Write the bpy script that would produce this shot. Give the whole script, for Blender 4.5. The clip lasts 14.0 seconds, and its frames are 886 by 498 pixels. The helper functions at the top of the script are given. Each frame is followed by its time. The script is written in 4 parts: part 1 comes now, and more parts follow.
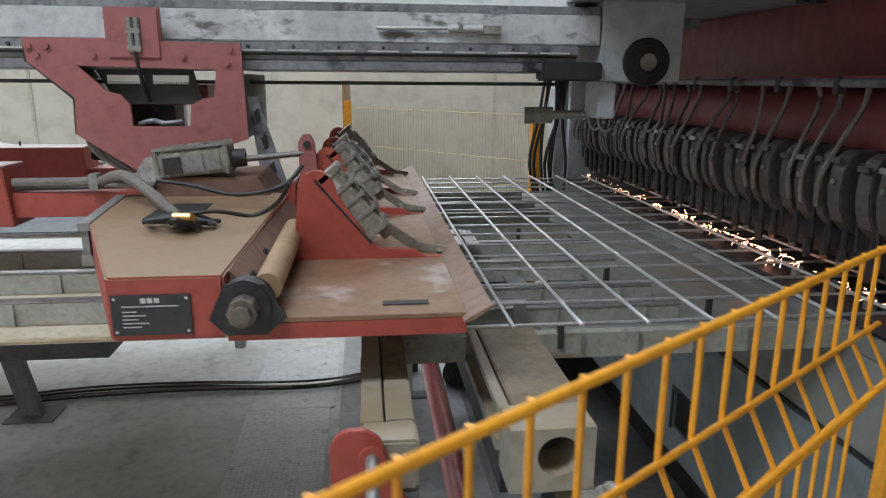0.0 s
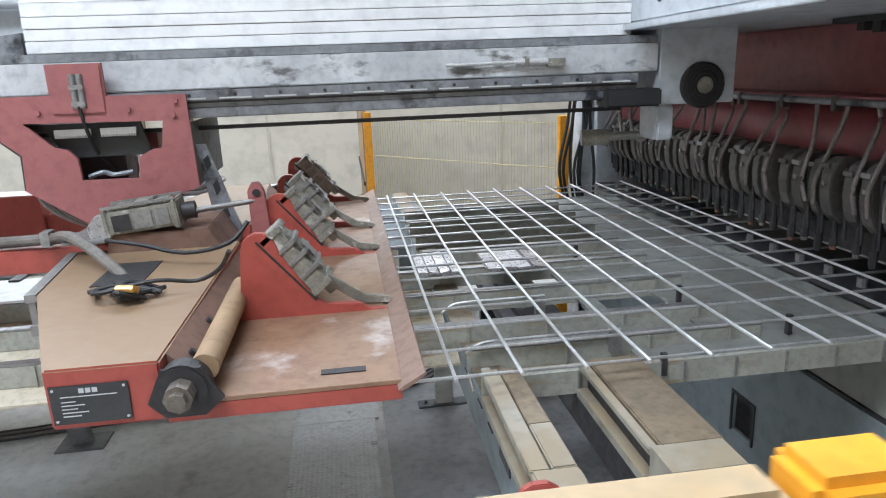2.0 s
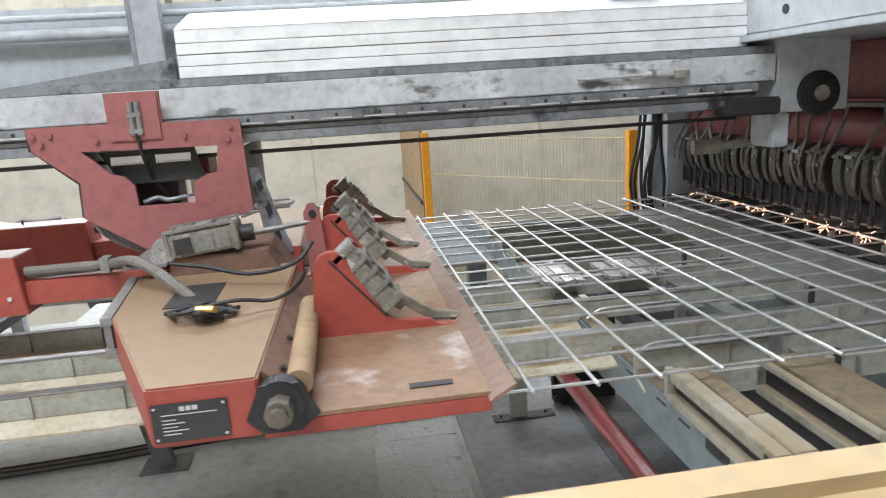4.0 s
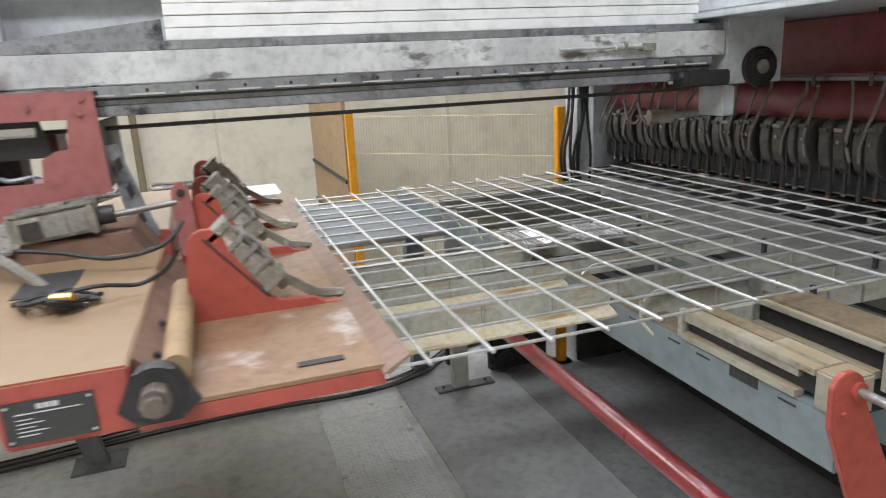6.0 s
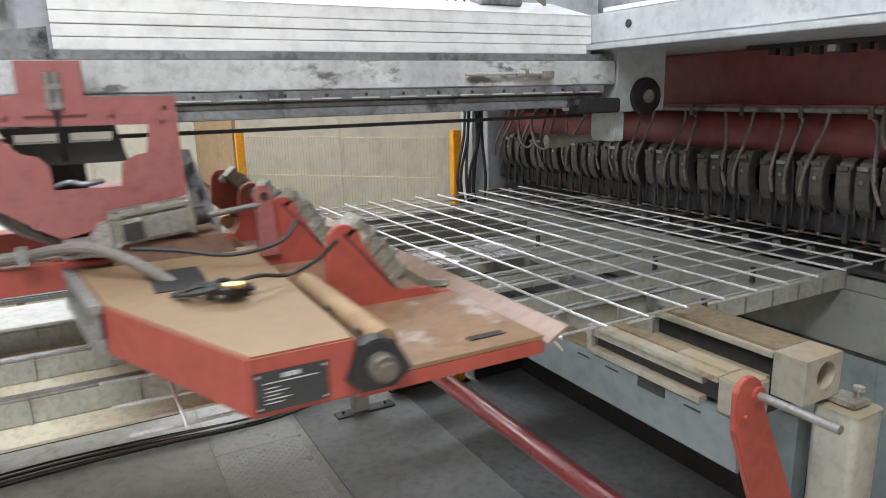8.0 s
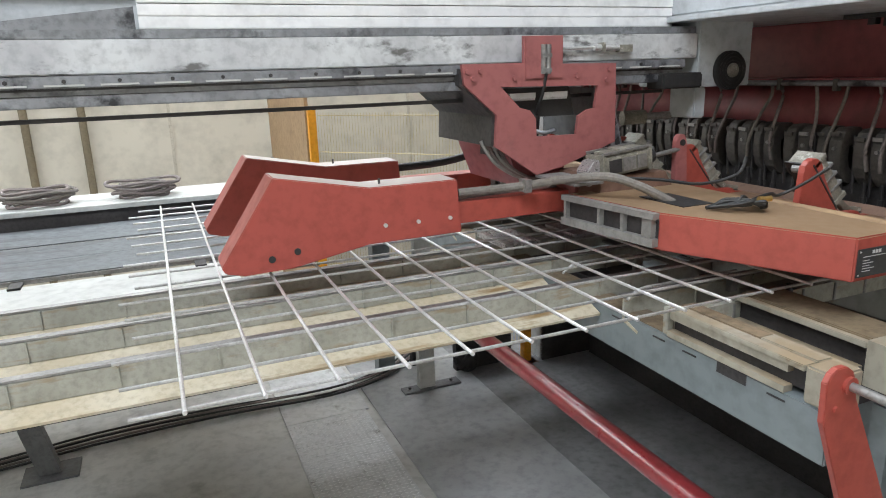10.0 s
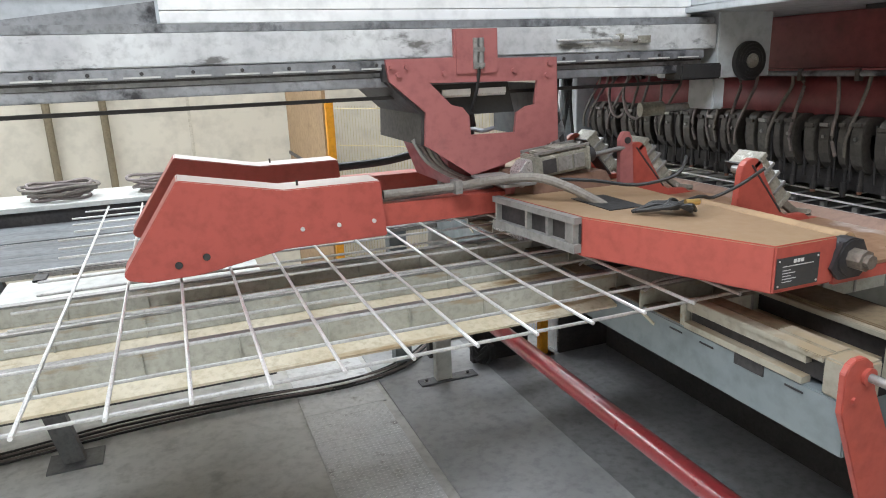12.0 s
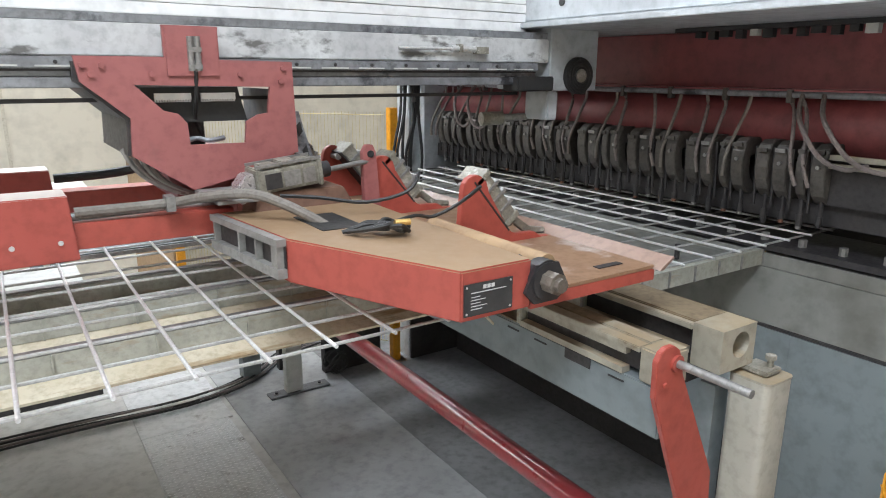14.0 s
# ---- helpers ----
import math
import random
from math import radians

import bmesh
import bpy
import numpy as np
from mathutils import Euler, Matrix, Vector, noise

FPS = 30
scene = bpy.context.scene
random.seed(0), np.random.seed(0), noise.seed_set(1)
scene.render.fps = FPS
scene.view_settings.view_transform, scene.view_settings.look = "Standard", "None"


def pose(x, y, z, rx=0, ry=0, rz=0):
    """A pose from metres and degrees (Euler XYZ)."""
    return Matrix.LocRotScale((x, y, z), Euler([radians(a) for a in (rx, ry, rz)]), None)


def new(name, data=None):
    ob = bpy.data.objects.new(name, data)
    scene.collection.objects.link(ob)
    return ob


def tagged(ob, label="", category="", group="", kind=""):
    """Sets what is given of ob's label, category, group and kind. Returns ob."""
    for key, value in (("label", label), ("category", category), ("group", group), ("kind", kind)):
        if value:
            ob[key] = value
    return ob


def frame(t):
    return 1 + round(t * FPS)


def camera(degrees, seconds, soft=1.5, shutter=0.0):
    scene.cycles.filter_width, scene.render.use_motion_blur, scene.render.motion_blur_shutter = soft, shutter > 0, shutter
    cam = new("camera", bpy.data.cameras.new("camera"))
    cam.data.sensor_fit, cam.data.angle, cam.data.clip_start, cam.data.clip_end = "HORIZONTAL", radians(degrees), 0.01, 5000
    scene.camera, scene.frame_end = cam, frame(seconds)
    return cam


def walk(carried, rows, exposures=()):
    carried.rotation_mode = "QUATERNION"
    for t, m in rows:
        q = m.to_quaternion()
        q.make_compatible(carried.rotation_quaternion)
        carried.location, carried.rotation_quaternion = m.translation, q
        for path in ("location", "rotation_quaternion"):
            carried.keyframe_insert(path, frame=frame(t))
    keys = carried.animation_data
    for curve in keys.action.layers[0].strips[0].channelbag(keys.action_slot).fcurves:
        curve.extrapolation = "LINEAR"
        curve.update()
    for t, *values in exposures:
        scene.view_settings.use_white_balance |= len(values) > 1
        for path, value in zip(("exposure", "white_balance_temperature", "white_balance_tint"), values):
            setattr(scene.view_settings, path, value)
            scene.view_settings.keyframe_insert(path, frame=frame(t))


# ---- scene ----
cam = camera(66.63, 14.0, soft=1.0, shutter=0.4)
PATH = [
    (0.0, pose(0.214, -1.327, 1.983, 75.99, -0.39, -6.55)),
    (0.5, pose(0.134, -1.342, 2.091, 74.37, 0.22, -6.61)),
    (1.0, pose(0.101, -1.351, 2.118, 75.24, 1.63, -5.14)),
    (1.5, pose(-0.028, -1.319, 2.120, 75.28, 3.64, -8.24)),
    (2.0, pose(-0.086, -1.338, 2.134, 75.06, 2.10, -8.36)),
    (2.5, pose(-0.201, -1.309, 2.134, 75.44, -0.63, -7.66)),
    (3.0, pose(-0.276, -1.312, 2.132, 76.34, 1.31, -8.75)),
    (3.5, pose(-0.363, -1.326, 2.134, 76.80, 1.04, -7.43)),
    (4.0, pose(-0.545, -1.340, 2.130, 76.95, 3.50, -8.52)),
    (6.5, pose(-1.025, -1.289, 2.088, 75.29, 2.06, -23.09)),
    (7.0, pose(-1.066, -1.272, 2.093, 76.42, 1.65, -27.07)),
    (7.5, pose(-1.056, -1.274, 2.085, 77.33, 0.96, -28.34)),
    (8.0, pose(-1.042, -1.271, 2.086, 76.85, 1.23, -28.78)),
    (8.5, pose(-1.050, -1.251, 2.094, 75.96, 1.43, -28.30)),
    (9.0, pose(-1.054, -1.242, 2.090, 75.51, 1.59, -26.42)),
    (11.5, pose(-1.053, -1.266, 2.073, 75.13, 1.96, -21.62)),
    (12.0, pose(-1.059, -1.263, 2.076, 74.74, 2.08, -21.81)),
    (12.5, pose(-1.061, -1.273, 2.074, 74.78, 2.09, -21.38)),
    (13.0, pose(-1.030, -1.286, 2.054, 75.10, 0.75, -25.65)),
    (13.5, pose(-1.023, -1.293, 2.050, 75.77, 0.13, -31.84)),
    (14.0, pose(-1.020, -1.279, 2.059, 75.33, -0.26, -33.71)),
]
EXPOSURES = [(0.0, -0.58, 6050, 10), (0.3, -0.26, 5900, 10), (0.5, -0.11, 5800, 10), (1.5, -0.01, 5850, 10), (3.0, -0.04, 5950, 10), (4.0, -0.06, 6250, 10), (6.5, -0.11, 6450, 10), (9.2, -0.14, 6400, 10), (11.4, -0.06, 6250, 10), (12.0, 0.06, 6280, 10), (12.5, 0.31, 6250, 10), (13.0, 0.28, 6250, 10), (14.0, 0.16, 6250, 10)]
walk(cam, PATH, EXPOSURES)

# ---- light ----
world = bpy.data.worlds.new("world")
scene.world = world
world.use_nodes = True
wn = world.node_tree.nodes
wl = world.node_tree.links
sky = wn.new("ShaderNodeTexSky")
sky.sky_type = "NISHITA"
sky.sun_disc = False
sky.sun_elevation = radians(40)
sky.sun_rotation = radians(200)
wl.new(sky.outputs[0], wn["Background"].inputs[0])
wn["Background"].inputs[1].default_value = 0.1


def area_lamp(name, x, y, z, sx, sy, watts, rx=0, ry=0, rz=0, col=(0.93, 1.0, 1.08)):
    li = bpy.data.lights.new(name, "AREA")
    li.shape, li.size, li.size_y, li.energy, li.color = "RECTANGLE", sx, sy, watts, col
    ob = new(name, li)
    ob.matrix_world = pose(x, y, z, rx, ry, rz)
    return ob


# roof light panels, added out of view and placed to brighten beam, floor and pipe
LAMPS = ((-4.2, -2.4, 1.7, 0), (-4.2, 3.9, 1.9, 90), (-1.3, -1.7, 2.2, 0), (0.0, 4.5, 1.6, 0))
for lx, ly, lw, lr in LAMPS:
    area_lamp("added_roof_lamp", lx, ly, 5.93, 3.4, 1.0, 96 * lw, rz=lr)


# ---- materials ----
def mat(name, col, rough=0.6, metal=0.0, col2=None, scale=6.0, amount=0.5, bump=0.0, bscale=40.0,
        dust=None, dust_up=0.0, spots=None, spot_scale=9.0, spot_low=0.6, spot_high=0.68, spec=0.5, coat=0.0, stretch=1.0):
    """Principled material: two noise scales of colour, optional dust on upward faces, patchy wear and bump."""
    m = bpy.data.materials.new(name)
    m.use_nodes = True
    n, l = m.node_tree.nodes, m.node_tree.links
    b = n["Principled BSDF"]
    b.inputs["Metallic"].default_value = metal
    b.inputs["Specular IOR Level"].default_value = spec
    b.inputs["Coat Weight"].default_value = coat
    tc = n.new("ShaderNodeTexCoord")

    def noise_tex(sc, det=4.0, src="Object"):
        t = n.new("ShaderNodeTexNoise")
        t.inputs["Scale"].default_value = sc
        t.inputs["Detail"].default_value = det
        t.inputs["Roughness"].default_value = 0.62
        l.new(tc.outputs[src], t.inputs["Vector"])
        return t

    def ramp(src, lo, hi):
        r = n.new("ShaderNodeMapRange")
        r.inputs["From Min"].default_value = lo
        r.inputs["From Max"].default_value = hi
        l.new(src, r.inputs["Value"])
        return r.outputs["Result"]

    def mix(fac, a, c):
        x = n.new("ShaderNodeMix")
        x.data_type = "RGBA"
        l.new(fac, x.inputs[0])
        for sock, v in ((x.inputs[6], a), (x.inputs[7], c)):
            if isinstance(v, tuple):
                sock.default_value = (*v, 1)
            else:
                l.new(v, sock)
        return x.outputs[2]

    c2 = col2 or tuple(v * (1 - 0.45 * amount) for v in col)
    big, fine = noise_tex(scale), noise_tex(scale * 9.0, 3.0)
    out = mix(ramp(big.outputs[0], 0.35, 0.68), col, c2)
    out = mix(ramp(fine.outputs[0], 0.45, 0.9), out, tuple(v * 0.7 for v in c2))
    if spots:
        sp = noise_tex(spot_scale, 6.0)
        if stretch != 1.0:
            mp = n.new("ShaderNodeMapping")
            mp.inputs["Scale"].default_value = (stretch, 1.0, 1.0)
            l.new(tc.outputs["Object"], mp.inputs["Vector"])
            l.new(mp.outputs[0], sp.inputs["Vector"])
        out = mix(ramp(sp.outputs[0], spot_low, spot_high), out, spots)
    if dust:
        geo = n.new("ShaderNodeNewGeometry")
        sep = n.new("ShaderNodeSeparateXYZ")
        l.new(geo.outputs["Normal"], sep.inputs[0])
        up = ramp(sep.outputs[2], 0.55, 0.9)
        dn = noise_tex(5.0, 5.0)
        mul = n.new("ShaderNodeMath")
        mul.operation = "MULTIPLY"
        l.new(up, mul.inputs[0])
        l.new(ramp(dn.outputs[0], 0.25 - dust_up, 0.6 - dust_up), mul.inputs[1])
        out = mix(mul.outputs[0], out, dust)
    l.new(out, b.inputs["Base Color"])
    rr = n.new("ShaderNodeMapRange")
    rr.inputs["To Min"].default_value = max(0.03, rough - 0.12)
    rr.inputs["To Max"].default_value = min(1.0, rough + 0.15)
    l.new(fine.outputs[0], rr.inputs["Value"])
    l.new(rr.outputs["Result"], b.inputs["Roughness"])
    if bump:
        bn = noise_tex(bscale, 5.0)
        bp = n.new("ShaderNodeBump")
        bp.inputs["Strength"].default_value = bump
        bp.inputs["Distance"].default_value = 0.004
        l.new(bn.outputs[0], bp.inputs["Height"])
        l.new(bp.outputs[0], b.inputs["Normal"])
    return m


DUST = (0.26, 0.17, 0.098)
M_RED = mat("red_paint", (0.385, 0.075, 0.055), 0.42, 0, (0.35, 0.066, 0.048), 3.0, bump=0.03, spots=(0.30, 0.085, 0.065), spot_scale=18, spot_low=0.62, spot_high=0.80)
M_REDP = mat("faded_red_paint", (0.34, 0.118, 0.112), 0.55, 0, (0.31, 0.102, 0.098), 3.0, bump=0.04, spots=(0.25, 0.10, 0.095), spot_scale=13, spot_low=0.60, spot_high=0.80)
M_REDD = mat("dusty_red_paint", (0.375, 0.073, 0.054), 0.5, 0, (0.36, 0.070, 0.052), 3.0, dust=DUST, dust_up=0.25, bump=0.05)
M_REDL = mat("pale_dust_red_paint", (0.385, 0.075, 0.058), 0.45, 0, (0.35, 0.066, 0.050), 3.0, dust=(0.55, 0.47, 0.43), dust_up=0.25, bump=0.04)
M_MAROON = mat("maroon_paint", (0.31, 0.083, 0.088), 0.42, 0, (0.23, 0.062, 0.068), 2.2, bump=0.08, spots=(0.15, 0.05, 0.05), spot_scale=5, spot_low=0.52, spot_high=0.76)
M_POST = mat("pale_beige_paint", (0.42, 0.40, 0.345), 0.42, 0, (0.35, 0.33, 0.275), 3.0, bump=0.04)
M_WORN = mat("brown_worn_rail_top", (0.25, 0.19, 0.12), 0.45, 0.1, (0.16, 0.122, 0.08), 5.0, bump=0.06, spots=(0.11, 0.085, 0.06), spot_scale=8, spot_low=0.56, spot_high=0.68)
M_GREYP = mat("grey_machine_paint", (0.52, 0.55, 0.57), 0.45, 0, (0.42, 0.44, 0.46), 2.5, bump=0.05, spots=(0.20, 0.19, 0.18), spot_scale=4.5, spot_low=0.62, spot_high=0.76)
M_BEAM = mat("worn_grey_beam_paint", (0.62, 0.63, 0.63), 0.5, 0, (0.40, 0.40, 0.41), 3.2, bump=0.08, spots=(0.13, 0.125, 0.12), spot_scale=11, spot_low=0.575, spot_high=0.66, stretch=0.5)
M_GREASE = mat("greasy_grey_steel", (0.30, 0.31, 0.33), 0.4, 0.3, (0.17, 0.17, 0.18), 5.0, bump=0.08, spots=(0.035, 0.035, 0.04), spot_scale=6, spot_low=0.55, spot_high=0.66)
# dark oily steel, also used where slot and underside shade is coloured in
M_DARK = mat("oily_steel_and_shade", (0.055, 0.05, 0.05), 0.5, 0.2, (0.03, 0.028, 0.03), 6.0, bump=0.08)
M_BLACK = mat("black_rubber", (0.022, 0.022, 0.023), 0.55, 0, (0.03, 0.029, 0.028), 9.0)
M_ALU = mat("brushed_aluminium", (0.90, 0.90, 0.90), 0.36, 0.2, (0.82, 0.82, 0.83), 1.5, 0.4, spots=(0.40, 0.39, 0.37), spot_scale=16, spot_low=0.70, spot_high=0.74)
M_STEEL = mat("bright_wire_steel", (0.78, 0.78, 0.78), 0.36, 0.6, (0.62, 0.61, 0.60), 14.0, bump=0.15, bscale=160)
M_LINE = mat("darker_wire_steel", (0.60, 0.60, 0.60), 0.38, 0.65, (0.42, 0.41, 0.40), 14.0, bump=0.15, bscale=160)
M_STEELD = mat("dull_steel", (0.36, 0.35, 0.34), 0.45, 0.6, (0.24, 0.23, 0.22), 9.0, bump=0.1)
M_CHAN = mat("dirty_beige_channel_paint", (0.56, 0.51, 0.40), 0.5, 0, (0.44, 0.37, 0.25), 5.0, bump=0.06, spots=(0.25, 0.16, 0.07), spot_scale=22, spot_low=0.53, spot_high=0.68, stretch=0.12)
M_CHANW = mat("dirty_grey_white_paint", (0.40, 0.395, 0.345), 0.42, 0, (0.27, 0.265, 0.22), 5.0, bump=0.06, spots=(0.27, 0.20, 0.12), spot_scale=24, spot_low=0.55, spot_high=0.68, stretch=0.22)
M_BEIGE = mat("beige_machine_paint", (0.36, 0.335, 0.275), 0.42, 0, (0.275, 0.25, 0.195), 3.0, bump=0.05, dust=(0.30, 0.235, 0.15), dust_up=0.0, spots=(0.19, 0.15, 0.10), spot_scale=10, spot_low=0.60, spot_high=0.70)
M_BLUEG = mat("blue_grey_machine_paint", (0.205, 0.236, 0.248), 0.45, 0, (0.168, 0.192, 0.203), 1.6, bump=0.04, spots=(0.24, 0.24, 0.23), spot_scale=3.0, spot_low=0.6, spot_high=0.78)
M_WALL = mat("beige_concrete_wall", (0.60, 0.555, 0.46), 0.85, 0, (0.55, 0.505, 0.415), 0.6, bump=0.12, bscale=18)
M_FLOOR = mat("grey_workshop_floor", (0.62, 0.61, 0.585), 0.5, 0, (0.50, 0.495, 0.475), 1.6, bump=0.12, bscale=25, spots=(0.34, 0.33, 0.315), spot_scale=4.0, spot_low=0.57, spot_high=0.72)
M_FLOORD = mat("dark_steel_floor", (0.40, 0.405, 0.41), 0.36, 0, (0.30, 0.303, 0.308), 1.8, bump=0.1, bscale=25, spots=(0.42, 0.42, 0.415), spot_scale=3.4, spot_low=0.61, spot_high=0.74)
# darker floor colour that carries the shade under girder and press
M_FLOORSH = mat("shaded_floor", (0.24, 0.24, 0.245), 0.4, 0, (0.15, 0.15, 0.152), 2.4, bump=0.1, bscale=25, spots=(0.17, 0.165, 0.16), spot_scale=2.6, spot_low=0.60, spot_high=0.80)
M_TREAD = mat("tread_plate_steel", (0.68, 0.685, 0.685), 0.45, 0.1, (0.58, 0.585, 0.585), 3.0, bump=0.05, spots=(0.30, 0.295, 0.285), spot_scale=7, spot_low=0.60, spot_high=0.72)
M_STUD = mat("polished_tread_stud", (0.86, 0.86, 0.86), 0.3, 0.1, (0.74, 0.74, 0.74), 9.0)
M_FOOT = mat("dark_grey_foot_paint", (0.17, 0.175, 0.18), 0.5, 0.1, (0.12, 0.12, 0.125), 6.0, bump=0.05)
M_YEL = mat("yellow_fence_paint", (0.80, 0.36, 0.02), 0.4, 0, (0.72, 0.30, 0.015), 5.0, bump=0.04)
M_WOOD = mat("brown_board", (0.36, 0.24, 0.13), 0.7, 0, (0.28, 0.18, 0.10), 3.0, bump=0.1)
M_DHOSE = mat("dusty_hose", (0.21, 0.19, 0.17), 0.7, 0, (0.15, 0.13, 0.11), 9.0, bump=0.1)
M_BROWN = mat("brown_dusty_sheet", (0.21, 0.125, 0.09), 0.7, 0, (0.17, 0.10, 0.075), 4.0, bump=0.04, spec=0.25)
M_NUT = mat("greasy_brown_nut", (0.20, 0.17, 0.14), 0.4, 0.3, (0.11, 0.09, 0.075), 14.0, bump=0.1)
M_MAST = mat("lavender_grey_paint", (0.40, 0.40, 0.43), 0.5, 0, (0.33, 0.33, 0.36), 2.0, bump=0.04)
M_PLATE = mat("black_name_plate", (0.03, 0.03, 0.032), 0.4, 0, (0.045, 0.045, 0.045), 20.0)
M_INK = mat("pale_print", (0.6, 0.6, 0.6), 0.5)
M_BRASS = mat("brass", (0.75, 0.50, 0.18), 0.3, 0.9)
M_WHITE = mat("white_paint", (0.56, 0.565, 0.54), 0.5, 0, (0.48, 0.485, 0.465), 2.0, bump=0.04)
M_CLAMP = mat("grimy_cast_clamp", (0.34, 0.325, 0.275), 0.5, 0.15, (0.17, 0.155, 0.125), 14.0, bump=0.16, spots=(0.50, 0.48, 0.43), spot_scale=26, spot_low=0.60, spot_high=0.68)
M_DKRAIL = mat("dark_blue_grey_rail", (0.13, 0.142, 0.15), 0.6, 0.1, (0.10, 0.108, 0.115), 3.0, bump=0.06, spots=(0.05, 0.05, 0.052), spot_scale=5, spot_low=0.55, spot_high=0.68, stretch=0.2)
M_ARM = mat("smoky_brown_steel", (0.115, 0.103, 0.092), 0.5, 0.15, (0.065, 0.058, 0.052), 7.0, bump=0.1, spots=(0.06, 0.055, 0.05), spot_scale=16, spot_low=0.58, spot_high=0.70)
M_COPPER = mat("heat_stained_copper", (0.36, 0.17, 0.11), 0.4, 0.6, (0.20, 0.10, 0.08), 20.0)
M_HOSE = mat("smoky_hose", (0.23, 0.19, 0.175), 0.6, 0, (0.15, 0.125, 0.12), 9.0)
M_SHEET = mat("stained_grey_sheet", (0.25, 0.25, 0.235), 0.34, 0.1, (0.18, 0.18, 0.162), 1.4, bump=0.03, spots=(0.085, 0.078, 0.06), spot_scale=1.5, spot_low=0.53, spot_high=0.72)
M_TSHEET = mat("light_table_sheet", (0.255, 0.255, 0.235), 0.42, 0.1, (0.19, 0.187, 0.168), 2.5, bump=0.06, spots=(0.22, 0.18, 0.13), spot_scale=5, spot_low=0.58, spot_high=0.70)
# pale spots: worn steel plus its glossy highlights, painted into the colour
M_TABLE = mat("brown_table_plate", (0.29, 0.175, 0.105), 0.34, 0.1, (0.225, 0.13, 0.08), 3.0, bump=0.04, spots=(0.52, 0.46, 0.43), spot_scale=3.3, spot_low=0.575, spot_high=0.67)
M_LIP = mat("pinkish_worn_lip_plate", (0.27, 0.175, 0.135), 0.4, 0.1, (0.22, 0.14, 0.105), 4.0, bump=0.04, spots=(0.38, 0.30, 0.27), spot_scale=5, spot_low=0.56, spot_high=0.72)
M_RAILG = mat("dirty_grey_rail_paint", (0.30, 0.295, 0.28), 0.45, 0.2, (0.22, 0.21, 0.20), 5.0, bump=0.06)
M_SILVER = mat("crumpled_bright_sheet", (0.70, 0.67, 0.68), 0.28, 0.7, (0.42, 0.40, 0.40), 12.0, bump=0.6, bscale=30)
M_GATE = mat("pale_gate_paint", (0.40, 0.27, 0.13), 0.6, 0, (0.46, 0.36, 0.23), 12.0)
M_CEIL = mat("ceiling_sheet", (0.55, 0.55, 0.54), 0.7)


def glow(name, col, strength):
    m = bpy.data.materials.new(name)
    m.use_nodes = True
    b = m.node_tree.nodes["Principled BSDF"]
    b.inputs["Base Color"].default_value = (*col, 1)
    b.inputs["Emission Color"].default_value = (*col, 1)
    b.inputs["Emission Strength"].default_value = strength
    return m


M_SPARK = glow("hot_spark", (1.0, 0.40, 0.22), 11.0)
M_PANEL = glow("added_light_panel", (1.0, 0.97, 0.93), 3.0)


# glow of the added strip high on the north wall
M_STRIP = glow("bright_glow_strip", (0.95, 0.98, 1.0), 6.5)


# ---- mesh tools ----
def box(bm, x0, x1, y0, y1, z0, z1, m=None):
    vs = [bm.verts.new((x, y, z)) for x in (x0, x1) for y in (y0, y1) for z in (z0, z1)]
    for q in ((0, 1, 3, 2), (4, 6, 7, 5), (0, 4, 5, 1), (2, 3, 7, 6), (0, 2, 6, 4), (1, 5, 7, 3)):
        bm.faces.new([vs[i] for i in q])
    if m is not None:
        bmesh.ops.transform(bm, matrix=m, verts=vs)
    return vs


def prism(bm, pts, a, b, axis="y", m=None):
    """Extrude a polygon given in the plane across axis, from a to b."""
    def at(p, v):
        return {"x": (v, p[0], p[1]), "y": (p[0], v, p[1]), "z": (p[0], p[1], v)}[axis]
    lo = [bm.verts.new(at(p, a)) for p in pts]
    hi = [bm.verts.new(at(p, b)) for p in pts]
    k = len(pts)
    bm.faces.new(lo)
    bm.faces.new(hi[::-1])
    for i in range(k):
        bm.faces.new((lo[i], hi[i], hi[(i + 1) % k], lo[(i + 1) % k]))
    if m is not None:
        bmesh.ops.transform(bm, matrix=m, verts=lo + hi)
    return lo + hi


def rod(bm, p, q, r, seg=10, r2=None):
    p, q = Vector(p), Vector(q)
    d = q - p
    res = bmesh.ops.create_cone(bm, cap_ends=True, segments=seg, radius1=r, radius2=r if r2 is None else r2, depth=d.length)
    bmesh.ops.transform(bm, matrix=Matrix.Translation((p + q) / 2) @ d.to_track_quat("Z", "Y").to_matrix().to_4x4(), verts=res["verts"])
    return res["verts"]


